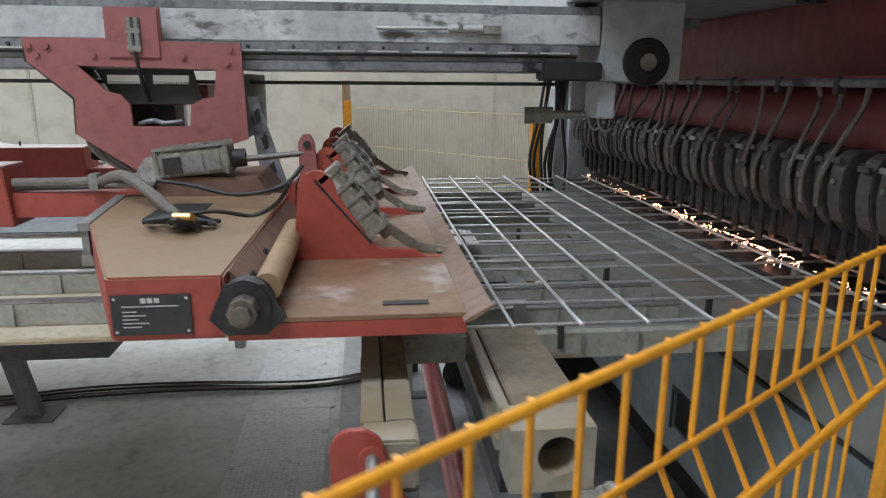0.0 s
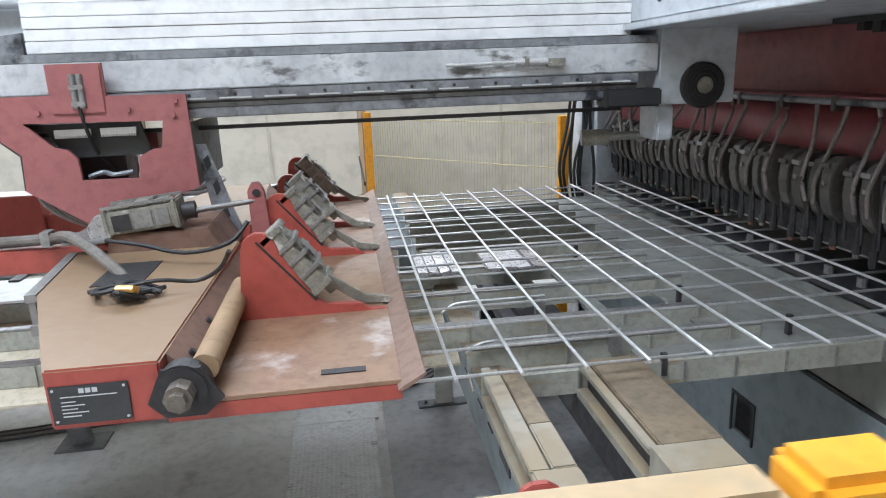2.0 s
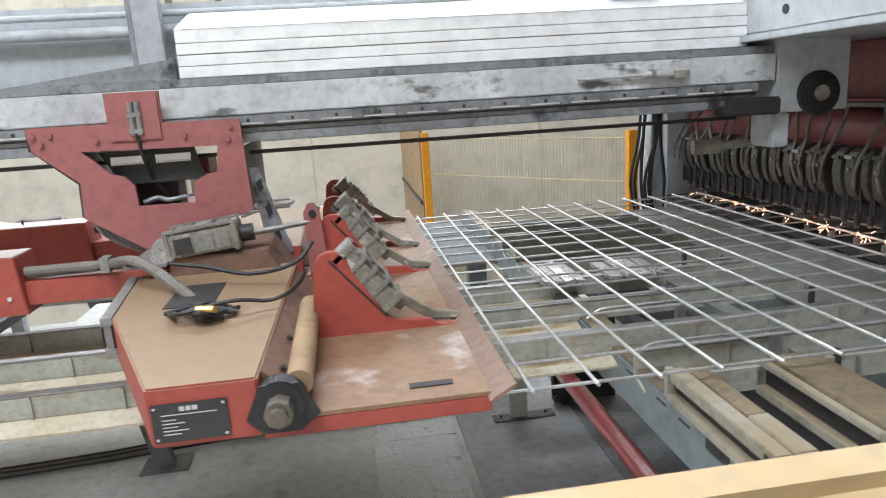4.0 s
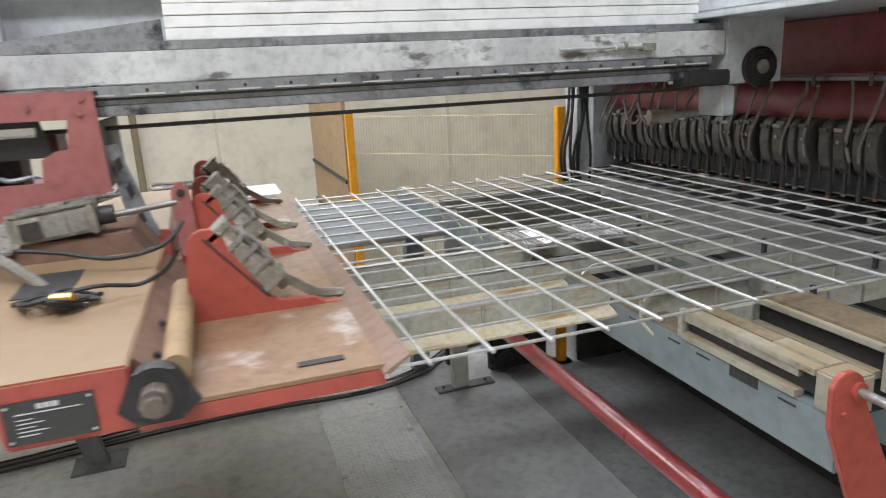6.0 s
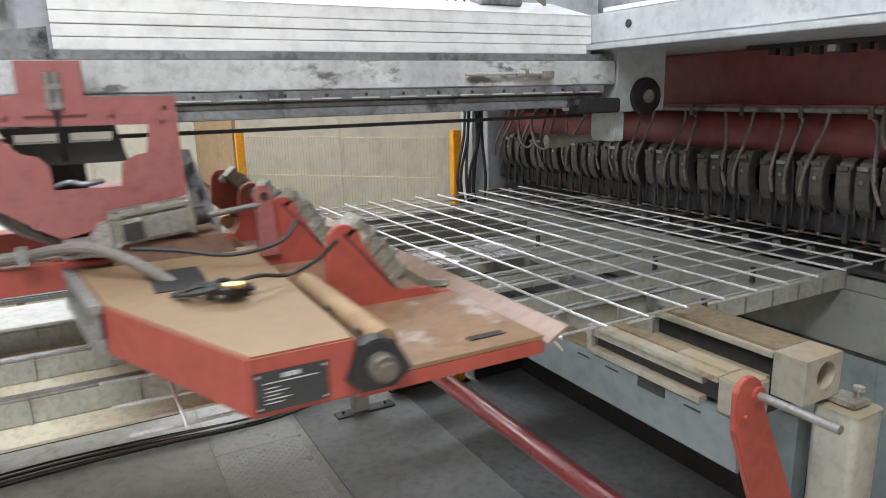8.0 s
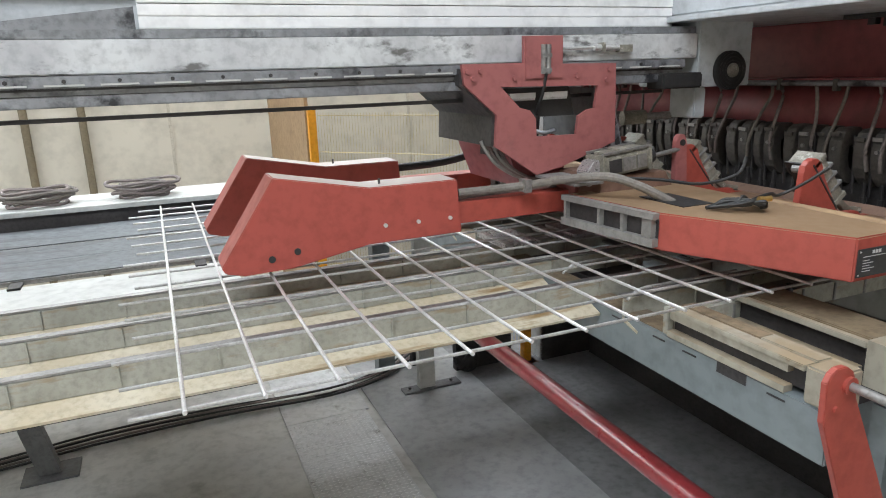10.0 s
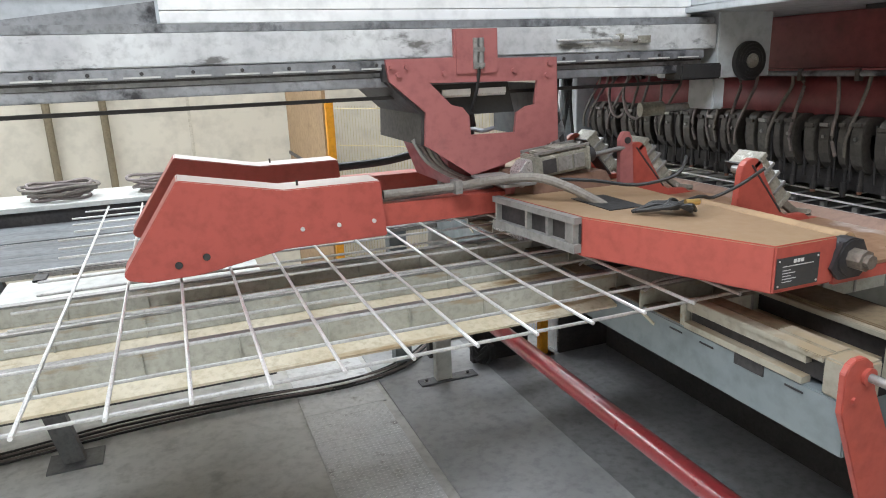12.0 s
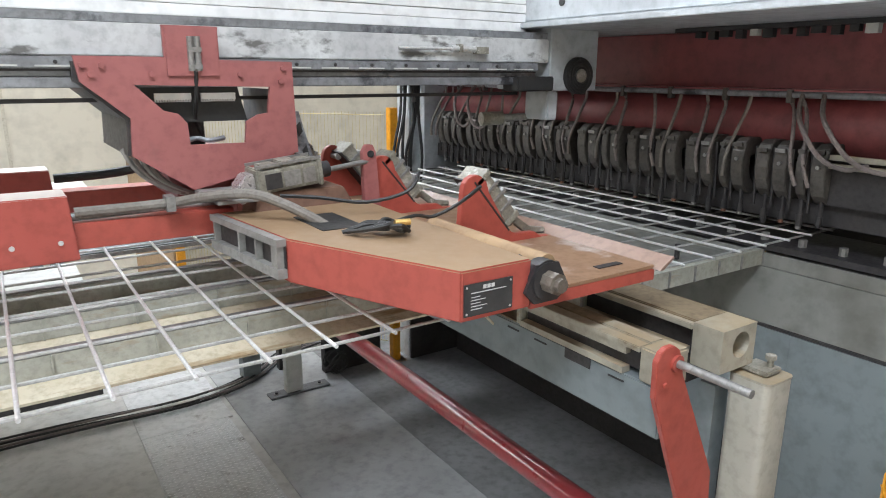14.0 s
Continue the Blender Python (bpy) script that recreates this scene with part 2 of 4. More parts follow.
def tube(bm, pts, r, seg=8, smooth=4):
    """A bent tube along a Catmull-Rom line through pts."""
    P = [Vector(p) for p in pts]
    Q = []
    for i in range(len(P) - 1):
        a, b, c, d = P[max(i - 1, 0)], P[i], P[i + 1], P[min(i + 2, len(P) - 1)]
        for k in range(smooth):
            t = k / smooth
            Q.append(0.5 * ((2 * b) + (c - a) * t + (2 * a - 5 * b + 4 * c - d) * t * t + (3 * b - a - 3 * c + d) * t ** 3))
    Q.append(P[-1])
    rings = []
    for i, c in enumerate(Q):
        d = (Q[min(i + 1, len(Q) - 1)] - Q[max(i - 1, 0)]).normalized()
        u = d.cross(Vector((0.13, 0.21, 0.97))).normalized()
        v = d.cross(u)
        rings.append([bm.verts.new(c + r * (math.cos(2 * math.pi * k / seg) * u + math.sin(2 * math.pi * k / seg) * v)) for k in range(seg)])
    for a, b in zip(rings, rings[1:]):
        for k in range(seg):
            bm.faces.new((a[k], a[(k + 1) % seg], b[(k + 1) % seg], b[k]))
    bm.faces.new(rings[0][::-1])
    bm.faces.new(rings[-1])


def mesh_ob(name, bm, material, bevel=0.0, smooth=False):
    bmesh.ops.recalc_face_normals(bm, faces=bm.faces)
    if bevel:
        es = [e for e in bm.edges if len(e.link_faces) == 2 and e.calc_face_angle() > 0.5]
        bmesh.ops.bevel(bm, geom=es, offset=bevel, segments=2, affect="EDGES", clamp_overlap=True)
    me = bpy.data.meshes.new(name)
    bm.to_mesh(me)
    bm.free()
    me.materials.append(material)
    if smooth:
        for p in me.polygons:
            p.use_smooth = True
        me.set_sharp_from_angle(angle=radians(35))
    return new(name, me)


def part(name, bm, material, parent, label="", bevel=0.0, smooth=False):
    ob = mesh_ob(name, bm, material, bevel, smooth)
    ob.parent = parent
    if label:
        ob["label"] = label
    return ob


def B(*boxes):
    bm = bmesh.new()
    for b in boxes:
        box(bm, *b)
    return bm


def R(*rods, seg=12):
    bm = bmesh.new()
    for r in rods:
        rod(bm, *r, seg=seg)
    return bm


def PR(pts, a, b, axis="y"):
    bm = bmesh.new()
    prism(bm, pts, a, b, axis)
    return bm


def TU(*lines, r=0.01, seg=8):
    bm = bmesh.new()
    for pts in lines:
        tube(bm, pts, r, seg)
    return bm


def thing(name, label, category, group="", x=0, y=0, z=0):
    e = new(name)
    e.empty_display_size = 0.1
    e.location = (x, y, z)
    return tagged(e, label, category, group)


def structure(name, bm, material, label, bevel=0.0):
    return tagged(mesh_ob(name, bm, material, bevel), label, name.split("_")[0], kind="structure")


# ---- the hall ----
WX0, WX1, WY0, WY1, WZ = -9.0, 6.0, -5.0, 6.0, 6.0
structure("floor", B((WX0, WX1, WY0, WY1, -0.2, 0)), M_FLOOR, "grey dusty concrete workshop floor")
wn_wall = structure("wall_north", B((WX0, WX1, WY1, WY1 + 0.2, 0, WZ)), M_WALL, "beige precast concrete panel wall of the hall")
structure("wall_south", B((WX0, WX1, WY0 - 0.2, WY0, 0, WZ)), M_WALL, "beige concrete wall of the hall")
structure("wall_west", B((WX0 - 0.2, WX0, WY0, WY1, 0, WZ)), M_WALL, "beige concrete wall of the hall")
structure("wall_east", B((WX1, WX1 + 0.2, WY0, WY1, 0, WZ)), M_WALL, "beige concrete wall of the hall")
structure("ceiling", B((WX0, WX1, WY0, WY1, WZ, WZ + 0.15)), M_CEIL, "grey sheet ceiling of the hall")
# glowing panels added to go with the unseen lamps
for lx, ly, lw, lr in LAMPS:
    rl = thing("added_roof_light", "long glowing light panel added under the ceiling, out of view", "light", "roof lights", lx, ly, 5.97)
    rl.rotation_euler = (0, 0, radians(lr))
    part("frame", B((-1.78, 1.78, -0.58, -0.52, -0.03, 0.03), (-1.78, 1.78, 0.52, 0.58, -0.03, 0.03)), M_WHITE, rl)
    part("diffuser", B((-1.75, 1.75, -0.515, 0.515, -0.01, 0.02)), M_PANEL, rl)
# unseen glowing strip, added for back light and highlights on pipe and wires
win = structure("window_1", B((-8.5, 5.5, 5.90, 5.97, 4.2, 5.7)), M_STRIP, "long glowing strip added high in the wall, out of view")
for k in range(15):
    mull = mesh_ob("strip_bar", B((-8.52 + k, -8.46 + k, 5.87, 5.898, 4.2, 5.7)), M_WHITE)
    mull.parent = win
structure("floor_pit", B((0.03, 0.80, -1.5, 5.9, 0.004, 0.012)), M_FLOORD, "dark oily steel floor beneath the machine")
# strip added for the shadow on the floor below the press
structure("floor_sump", B((0.803, 1.9, -1.5, 5.9, 0.004, 0.010)), M_FLOORSH, "dark floor strip under the welding press, shade put into its colour")
# joints of the wall panels
wall_bm = B(*[(x, x + 0.03, WY1 - 0.012, WY1 - 0.002, 0, WZ) for x in (-5.2, -3.1, -0.9, 1.6)])
structure("trim", wall_bm, mat("wall_joint", (0.56, 0.51, 0.41), 0.9), "mortar joints between wall panels")

# ---- gantry beam with the aluminium cover ----
beam = thing("gantry_beam", "long worn grey steel gantry beam with greasy guide rails", "machine beam")
part("web", B((-8.0, 1.0, 0.94, 1.34, 2.10, 2.195)), M_BEAM, beam, bevel=0.004)
part("guide_rail", B((-8.0, 0.92, 0.915, 1.36, 2.065, 2.098)), M_GREASE, beam, bevel=0.003)
part("lower_flange", B((-8.0, 0.92, 0.935, 1.33, 2.045, 2.063)), M_GREASE, beam)
part("groove", B((-8.0, 0.92, 0.93, 0.934, 2.058, 2.0645)), M_DARK, beam)
part("lower_rail", B((-8.0, 0.90, 0.93, 1.35, 2.012, 2.043)), M_GREASE, beam, bevel=0.003)
part("top_plate", B((-8.0, 1.0, 0.955, 1.34, 2.197, 2.222)), M_GREASE, beam)
for k in range(42):
    part("scale_strip", B((-4.95 + k * 0.14, -4.85 + k * 0.14, 0.9115, 0.9145, 2.070, 2.075)), M_WHITE, beam)
for k in range(46):
    part("screw", R(((-5.6 + k * 0.14, 0.909, 2.083), (-5.6 + k * 0.14, 0.916, 2.083), 0.006), seg=6), M_DARK, beam)

cover = thing("beam_cover", "ribbed bright aluminium cover on top of the gantry beam", "machine cover")
for z0, z1, y0 in ((2.226, 2.262, 1.015), (2.264, 2.298, 1.017), (2.300, 2.334, 1.015), (2.336, 2.378, 1.018)):
    part("panel", B((-1.05, 0.93, y0, 1.26, z0, z1)), M_ALU, cover, bevel=0.002)
part("top_sheet", PR([(1.02, 2.380), (1.30, 2.46), (1.30, 2.44), (1.02, 2.372)], -1.05, 0.93, "x"), M_ALU, cover)
back = thing("cable_tray", "grey sheet cable tray behind the gantry beam", "cable tray")
part("tray", B((-7.0, 1.6, 1.46, 1.50, 2.2, 2.52)), M_GREYP, back)
part("brace", PR([(-1.6, 2.225), (-1.06, 2.29), (-1.06, 2.225)], 1.02, 1.06, "y"), M_GREASE, back)
hs = thing("hose_coil", "loose black hoses lying on the beam cover", "hose")
for k in range(4):
    part("hose", TU([(0.30 + 0.04 * k, 1.20, 2.44), (0.42 + 0.03 * k, 1.24, 2.50 + 0.012 * k), (0.58, 1.22, 2.49 + 0.014 * k), (0.70 + 0.03 * k, 1.20, 2.50), (0.84, 1.22, 2.44)], r=0.006, seg=6), M_DHOSE, hs, smooth=True)
part("block", B((0.48, 0.68, 1.16, 1.26, 2.425, 2.475)), M_GREASE, hs, bevel=0.005)
cond = thing("conduit_pipe", "pale round conduit pipe above the beam", "pipe")
part("pipe", R(((-8.0, 1.41, 2.42), (0.9, 1.41, 2.42), 0.022), ((-8.0, 1.41, 2.48), (0.9, 1.41, 2.48), 0.012)), M_GREYP, cond, smooth=True)

ropeb = thing("drive_belt", "dark ribbed drive belt stretched under the gantry beam", "drive belt")
part("belt", B((-8.0, 0.90, 1.02, 1.05, 1.968, 1.980)), M_DARK, ropeb)

pcyl = thing("pneumatic_cylinder", "slim bright pneumatic cylinder lying on the beam face", "cylinder")
part("barrel", R(((0.49, 0.925, 2.147), (0.60, 0.925, 2.147), 0.012)), M_STEEL, pcyl, smooth=True)
part("piston_rod", R(((0.258, 0.925, 2.145), (0.49, 0.925, 2.147), 0.006)), M_STEEL, pcyl, smooth=True)
part("collar", B((0.52, 0.535, 0.912, 0.94, 2.135, 2.165)), M_CLAMP, pcyl)
part("fitting", B((0.60, 0.66, 0.915, 0.94, 2.130, 2.156)), M_CLAMP, pcyl)

# ---- bracket plate with the fan ----
brk = thing("beam_bracket", "grey steel end bracket carrying the gantry beam", "bracket")
part("plate", B((1.005, 1.285, 0.935, 1.30, 1.985, 2.245)), M_GREYP, brk, bevel=0.004)
part("lower_block", B((1.01, 1.07, 0.95, 1.10, 1.86, 1.983)), M_GREYP, brk, bevel=0.006)
part("stop_buffer", B((0.80, 1.0, 0.90, 1.0, 1.985, 2.045)), M_BLACK, brk, bevel=0.006)
fan = thing("cooling_fan", "small round black fan guard on the grey bracket", "fan")
part("housing", R(((1.155, 0.934, 2.048), (1.155, 0.905, 2.048), 0.078), seg=28), M_BLACK, fan, bevel=0.004, smooth=True)
part("hub", R(((1.155, 0.904, 2.048), (1.155, 0.895, 2.048), 0.028), seg=18), M_CLAMP, fan, smooth=True)
for k in range(3):
    part("guard_ring", TU([(1.155 + (0.04 + 0.014 * k) * math.cos(a), 0.899, 2.048 + (0.04 + 0.014 * k) * math.sin(a)) for a in [i * math.pi / 8 for i in range(17)]], r=0.002, seg=5), M_DARK, fan)

# ---- welding press ----
hood = thing("press_hood", "light grey painted cross beam above the welding press", "machine beam")
part("body", B((0.93, 2.6, -3.0, 2.66, 2.265, 2.385)), M_GREYP, hood, bevel=0.006)
part("lower_flange", B((0.90, 2.6, -3.0, 2.68, 2.240, 2.262)), M_GREYP, hood, bevel=0.003)
part("top_rail", B((0.94, 1.02, -2.4, 0.96, 2.388, 2.405)), M_ALU, hood)
part("cable_hole", R(((0.929, 0.80, 2.33), (0.926, 0.80, 2.33), 0.016), seg=12), M_BLACK, hood)
part("upper_cabinet", B((1.35, 2.6, -3.0, 2.6, 2.39, 2.95)), M_GREASE, hood)
part("terminal_strip", B((1.40, 1.46, -1.6, 0.62, 2.222, 2.238)), M_BLACK, hood)
for k in range(36):
    y = -1.6 + k * 0.06
    part("terminal", B((1.412, 1.44, y, y + (0.030 if k % 3 else 0.04), 2.190 + 0.008 * (k % 2), 2.2215)), M_WHITE if k % 7 == 3 else M_BLACK, hood)

press = thing("welding_press", "maroon welding press bank with rows of black electrode arms", "welding machine")
part("upper_body", B((1.66, 2.6, -3.0, 2.60, 1.90, 2.238)), M_MAROON, press, bevel=0.006)
part("rear_body", B((2.0, 4.2, -3.0, 2.60, 1.62, 1.898)), M_DARK, press)
part("front_tube", R(((1.66, -3.0, 1.86), (1.66, 2.58, 1.86), 0.125), seg=28), M_MAROON, press, smooth=True)
part("ledge", B((1.50, 1.66, -3.0, 2.55, 1.988, 2.004)), M_MAROON, press)
part("hose_rail", R(((1.50, -3.0, 1.985), (1.50, 2.55, 1.985), 0.012)), M_GREASE, press, smooth=True)
part("end_plate", B((1.42, 2.3, 2.60, 2.66, 1.30, 2.24)), M_GREYP, press, bevel=0.004)
# added dark plate, paints the shade behind the electrode tips
part("tip_shade", B((1.515, 1.58, -3.0, 2.58, 1.515, 1.598)), M_DARK, press)
part("back_panel", B((1.90, 1.94, -3.0, 2.58, 1.40, 1.6195)), M_DARK, press)
part("electrode_bar", B((1.58, 1.98, -3.0, 2.58, 1.62, 1.73)), M_DARK, press)
ARM_PROFILE = [(1.60, 1.815), (1.475, 1.815), (1.452, 1.800), (1.438, 1.765), (1.434, 1.715), (1.441, 1.668), (1.458, 1.628), (1.486, 1.600), (1.522, 1.588), (1.60, 1.585), (1.60, 1.62), (1.525, 1.633), (1.498, 1.662), (1.488, 1.70), (1.488, 1.745), (1.60, 1.76)]
rng = random.Random(41)
y, k = 2.52, 0
while y > -0.03:
    run, k = k % 4, k + 1
    y -= 0.072 if run else 0.105
    w = 0.052 if run != 2 else 0.036
    part("electrode_arm", PR(ARM_PROFILE, y, y + w), M_ARM, press, bevel=0.003)
    part("arm_clip", B((1.426, 1.4345, y + 0.006, y + w - 0.006, 1.772 + 0.004 * run, 1.786 + 0.004 * run)), M_STEELD if run == 1 else M_ARM, press)
    if run in (1, 3):
        part("arm_bolt", R(((1.436, y + w / 2, 1.735), (1.427, y + w / 2, 1.735), 0.008), seg=6), M_STEELD, press)
    zt = rng.uniform(1.500, 1.525)
    part("electrode_tip", R(((1.485, y + 0.022, 1.61), (1.485, y + 0.022, 1.55), 0.009), ((1.485, y + 0.022, 1.55), (1.485, y + 0.022, zt), 0.013), seg=8), M_DARK, press)
    part("tip_cap", R(((1.485, y + 0.022, zt), (1.485, y + 0.022, zt - 0.012), 0.010), seg=8), (M_COPPER, M_STEELD, M_DARK)[k % 3], press)
    part("spring_rod", R(((1.452, y + 0.060, 1.79), (1.470, y + 0.060, 1.56), 0.006), seg=6), M_DARK, press)
for z0, z1 in ((1.733, 1.752), (1.764, 1.783)):
    part("end_bar", B((1.452, 1.475, -0.62, -0.045, z0, z1)), M_BEIGE, press, "dirty beige bar beside the electrode arms", bevel=0.002)
part("end_shroud", B((1.478, 1.58, -3.0, -0.05, 1.60, 1.76)), M_DARK, press)
part("terminal_box", B((1.47, 1.56, -0.34, -0.27, 1.66, 1.69)), M_STEELD, press)
rng = random.Random(5)
for k in range(21):
    y = 2.45 - k * 0.118 + rng.uniform(-0.05, 0.05)
    a, b2 = rng.uniform(-0.05, 0.05), rng.uniform(-0.09, 0.09)
    part("hose", TU([(1.50, y, 1.985), (1.50 + a * 0.3, y + b2 * 0.3, 1.93), (1.465, y + b2 * 0.7, 1.84), (1.425, y + b2, 1.74), (1.432, y + b2 * 1.3, 1.66)], r=0.0075, seg=6), M_HOSE if k % 3 else M_DHOSE, press, smooth=True)
for k in range(9):
    y = 2.3 - k * 0.27
    part("rail_clip", B((1.485, 1.515, y, y + 0.02, 1.955, 2.003)), M_ARM, press, bevel=0.002)
for y, s in ((2.25, 0.10), (2.12, 0.13), (0.1, 0.22), (0.02, 0.26)):
    part("hose_loop", TU([(1.49, y, 1.985), (1.41, y - s * 0.2, 1.90), (1.40, y - s * 0.6, 1.78), (1.42, y - s, 1.74), (1.44, y - s * 1.3, 1.76)], r=0.009, seg=6), M_HOSE, press, smooth=True)

sens = thing("buffer_cylinder", "grimy round buffer cylinder under the beam bracket", "cylinder")
part("body", R(((0.80, 1.145, 1.862), (0.90, 1.125, 1.864), 0.030), seg=16), M_CLAMP, sens, smooth=True)
part("bar", R(((0.90, 1.125, 1.864), (1.02, 1.10, 1.868), 0.016)), M_STEELD, sens, smooth=True)

base = thing("machine_pedestal", "blue-grey painted machine base with stained top plates", "machine base")
OPEN_Y, OPEN_Z = (0.77, 0.90), (0.71, 0.86)
for y0, y1, z0, z1 in ((-3.0, -0.05, 0, 1.116), (-0.049, OPEN_Y[0], 0.60, 1.116), (OPEN_Y[1], 2.66, 0.60, 1.116), (OPEN_Y[0], OPEN_Y[1], 0.60, OPEN_Z[0]), (OPEN_Y[0], OPEN_Y[1], OPEN_Z[1], 1.116)):
    part("front_panel", B((1.360, 1.372, y0, y1, z0, z1)), M_BLUEG, base)
for y0, y1, z0, z1 in ((OPEN_Y[0] - 0.012, OPEN_Y[0], OPEN_Z[0] - 0.012, OPEN_Z[1] + 0.012), (OPEN_Y[1], OPEN_Y[1] + 0.012, OPEN_Z[0] - 0.012, OPEN_Z[1] + 0.012), (OPEN_Y[0], OPEN_Y[1], OPEN_Z[1], OPEN_Z[1] + 0.012)):
    part("opening_edge", B((1.354, 1.3595, y0, y1, z0, z1)), M_BLACK, base)
# dark filler: shade of the hollow base put into its colour
part("inner_shade_box", B((1.75, 2.6, -3.0, 2.66, 0, 1.285)), M_DARK, base)
# unseen panel added to stop light entering under the base from behind
part("rear_light_block", B((1.36, 2.2, 2.69, 2.72, 0.0, 1.26)), M_DARK, base)
part("body_rear", B((2.62, 4.3, -3.0, 2.68, 0.0, 1.30)), M_DARK, base)
part("seam", B((1.364, 1.40, -3.0, 2.66, 1.117, 1.127)), M_DARK, base)
part("upper_sheet", PR([(1.374, 1.128), (1.422, 1.334), (1.44, 1.334), (1.39, 1.128)], -3.0, 2.66, "y"), M_SHEET, base)
part("rear_plate", B((1.422, 1.62, -3.0, 2.66, 1.335, 1.39)), M_SHEET, base, bevel=0.003)
part("lower_electrode_bar", B((1.42, 1.58, -3.0, 2.6, 1.402, 1.425)), M_DARK, base)
for k in range(32):
    y = 2.42 - k * 0.15
    part("lower_electrode", R(((1.485, y, 1.42), (1.485, y, 1.455), 0.016), seg=8), M_STEELD, base)

table = thing("support_table", "grey sheet steel table under the wire mesh with cut-outs", "machine table")
for x0, x1, y0, y1 in ((0.66, 0.82, 0.165, 0.46), (0.89, 1.42, 0.165, 0.46), (0.82, 0.889, 0.165, 0.34), (0.66, 0.72, 0.461, 0.80), (0.93, 1.42, 0.461, 0.80), (0.66, 0.92, 0.801, 1.16), (0.921, 1.42, 0.801, 1.16), (1.06, 1.42, 1.161, 1.70), (1.06, 1.42, 1.701, 2.5)):
    part("sheet", B((x0, x1, y0, y1, 1.350, 1.358)), M_TSHEET, table)
rng = random.Random(14)
for x0, x1, y0, y1 in ((0.14, 0.30, 0.99, 1.24), (0.40, 0.62, 0.96, 1.22)):
    bs = bmesh.new()
    for k in range(4):
        w = (x1 - x0) / 4
        prism(bs, [(x0 + k * w, 1.4045 + rng.uniform(0, 0.012)), (x0 + (k + 1) * w - 0.006, 1.4045 + rng.uniform(0, 0.012)), (x0 + (k + 1) * w - 0.006, 1.418 + rng.uniform(0, 0.012)), (x0 + k * w, 1.418 + rng.uniform(0, 0.012))], y0 + rng.uniform(-0.03, 0.03), y1 + rng.uniform(-0.03, 0.03))
    part("bright_sheet", bs, M_SILVER, table, "crumpled bright metal offcut")
part("edge_strip", B((0.225, 1.50, 0.135, 0.147, 1.340, 1.402)), M_CHANW, table)
part("edge_flange", B((0.225, 1.50, 0.148, 0.165, 1.394, 1.402)), M_CHANW, table)
for k in range(9):
    part("edge_rib", B((0.30 + 0.14 * k, 0.306 + 0.14 * k, 0.129, 0.1345, 1.342, 1.398)), M_STEELD, table)
part("bracket", B((1.36, 1.42, 0.5, 0.6, 1.25, 1.349)), M_GREYP, table)
for x, y in ((0.95, 0.62), (0.80, 1.2), (1.12, 0.30), (0.66, 0.13)):
    part("stop_pin", B((x, x + 0.014, y, y + 0.014, 1.366, 1.425)), M_DARK, table)

for y, x0, x1 in ((0.30, 0.24, 0.62), (0.62, 0.22, 0.50)):
    gr_ = thing("guide_rod", "bright bent steel guide rod under the mesh", "rod", "guide rods")
    part("rod", TU([(x0 - 0.05, y, 1.401), (x0 - 0.03, y, 1.415), (x0, y, 1.428), (x0 + 0.1, y, 1.430), (x1, y, 1.430)], r=0.0045, seg=8), M_LINE, gr_, smooth=True)
    part("foot", B((x1 - 0.03, x1, y - 0.01, y + 0.01, 1.364, 1.426)), M_STEELD, gr_)

# ---- slotted rails in front of the base ----
rail = thing("slotted_rail", "beige painted slotted rail with a blue-grey side", "machine rail", "slotted rails")
part("top", B((0.240, 0.288, -0.30, -0.14, 1.415, 1.432)), M_BEIGE, rail, bevel=0.003)
part("top_lip", B((0.198, 0.236, -0.30, 0.13, 1.415, 1.430)), M_BEIGE, rail, bevel=0.002)
part("worn_top", B((0.240, 0.288, -0.139, 0.13, 1.415, 1.430)), M_WORN, rail, "dark worn part of the rail top", bevel=0.002)
# dark fill gives the slot between the lips its shade by colour
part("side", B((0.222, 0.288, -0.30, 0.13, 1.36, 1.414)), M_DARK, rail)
part("lip", B((0.203, 0.222, -0.255, 0.13, 1.395, 1.4135)), M_BEIGE, rail)
part("lower_lip", B((0.195, 0.224, -0.255, 0.13, 1.345, 1.362)), M_BEIGE, rail)
part("end_block", B((0.198, 0.290, -0.372, -0.302, 1.345, 1.433)), M_BEIGE, rail, bevel=0.005)
part("girder", B((0.200, 0.29, -0.37, 3.12, 1.215, 1.344)), M_BLUEG, rail, bevel=0.004)
# strip added to keep the lit girder top dark beneath the mesh
part("girder_top_darkener", B((0.205, 0.285, 0.16, 3.10, 1.3445, 1.3485)), M_WORN, rail)
part("girder_slot", B((0.197, 0.2005, -0.147, -0.054, 1.314, 1.342)), M_DARK, rail)
for y in (-0.26, 0.02, 0.14, 0.33):
    part("girder_slit", B((0.197, 0.1995, y, y + 0.05, 1.322, 1.326)), M_DARK, rail)
part("rail_stop", B((0.20, 0.222, 0.135, 0.155, 1.346, 1.425)), M_CHANW, rail, bevel=0.002)
part("girder_foot", B((0.21, 0.33, 3.0, 3.1, 0, 1.214)), M_BLUEG, rail)
rail2 = thing("slotted_rail", "beige painted slotted rail ending in a bored block", "machine rail", "slotted rails")
part("top", B((0.462, 0.592, -0.27, 0.13, 1.412, 1.432)), M_WORN, rail2, bevel=0.003)
part("top_lip", B((0.438, 0.458, -0.27, 0.13, 1.412, 1.428)), M_BEIGE, rail2, bevel=0.002)
# slot shade of the second rail, again as a dark fill
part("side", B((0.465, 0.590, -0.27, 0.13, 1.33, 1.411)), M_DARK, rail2)
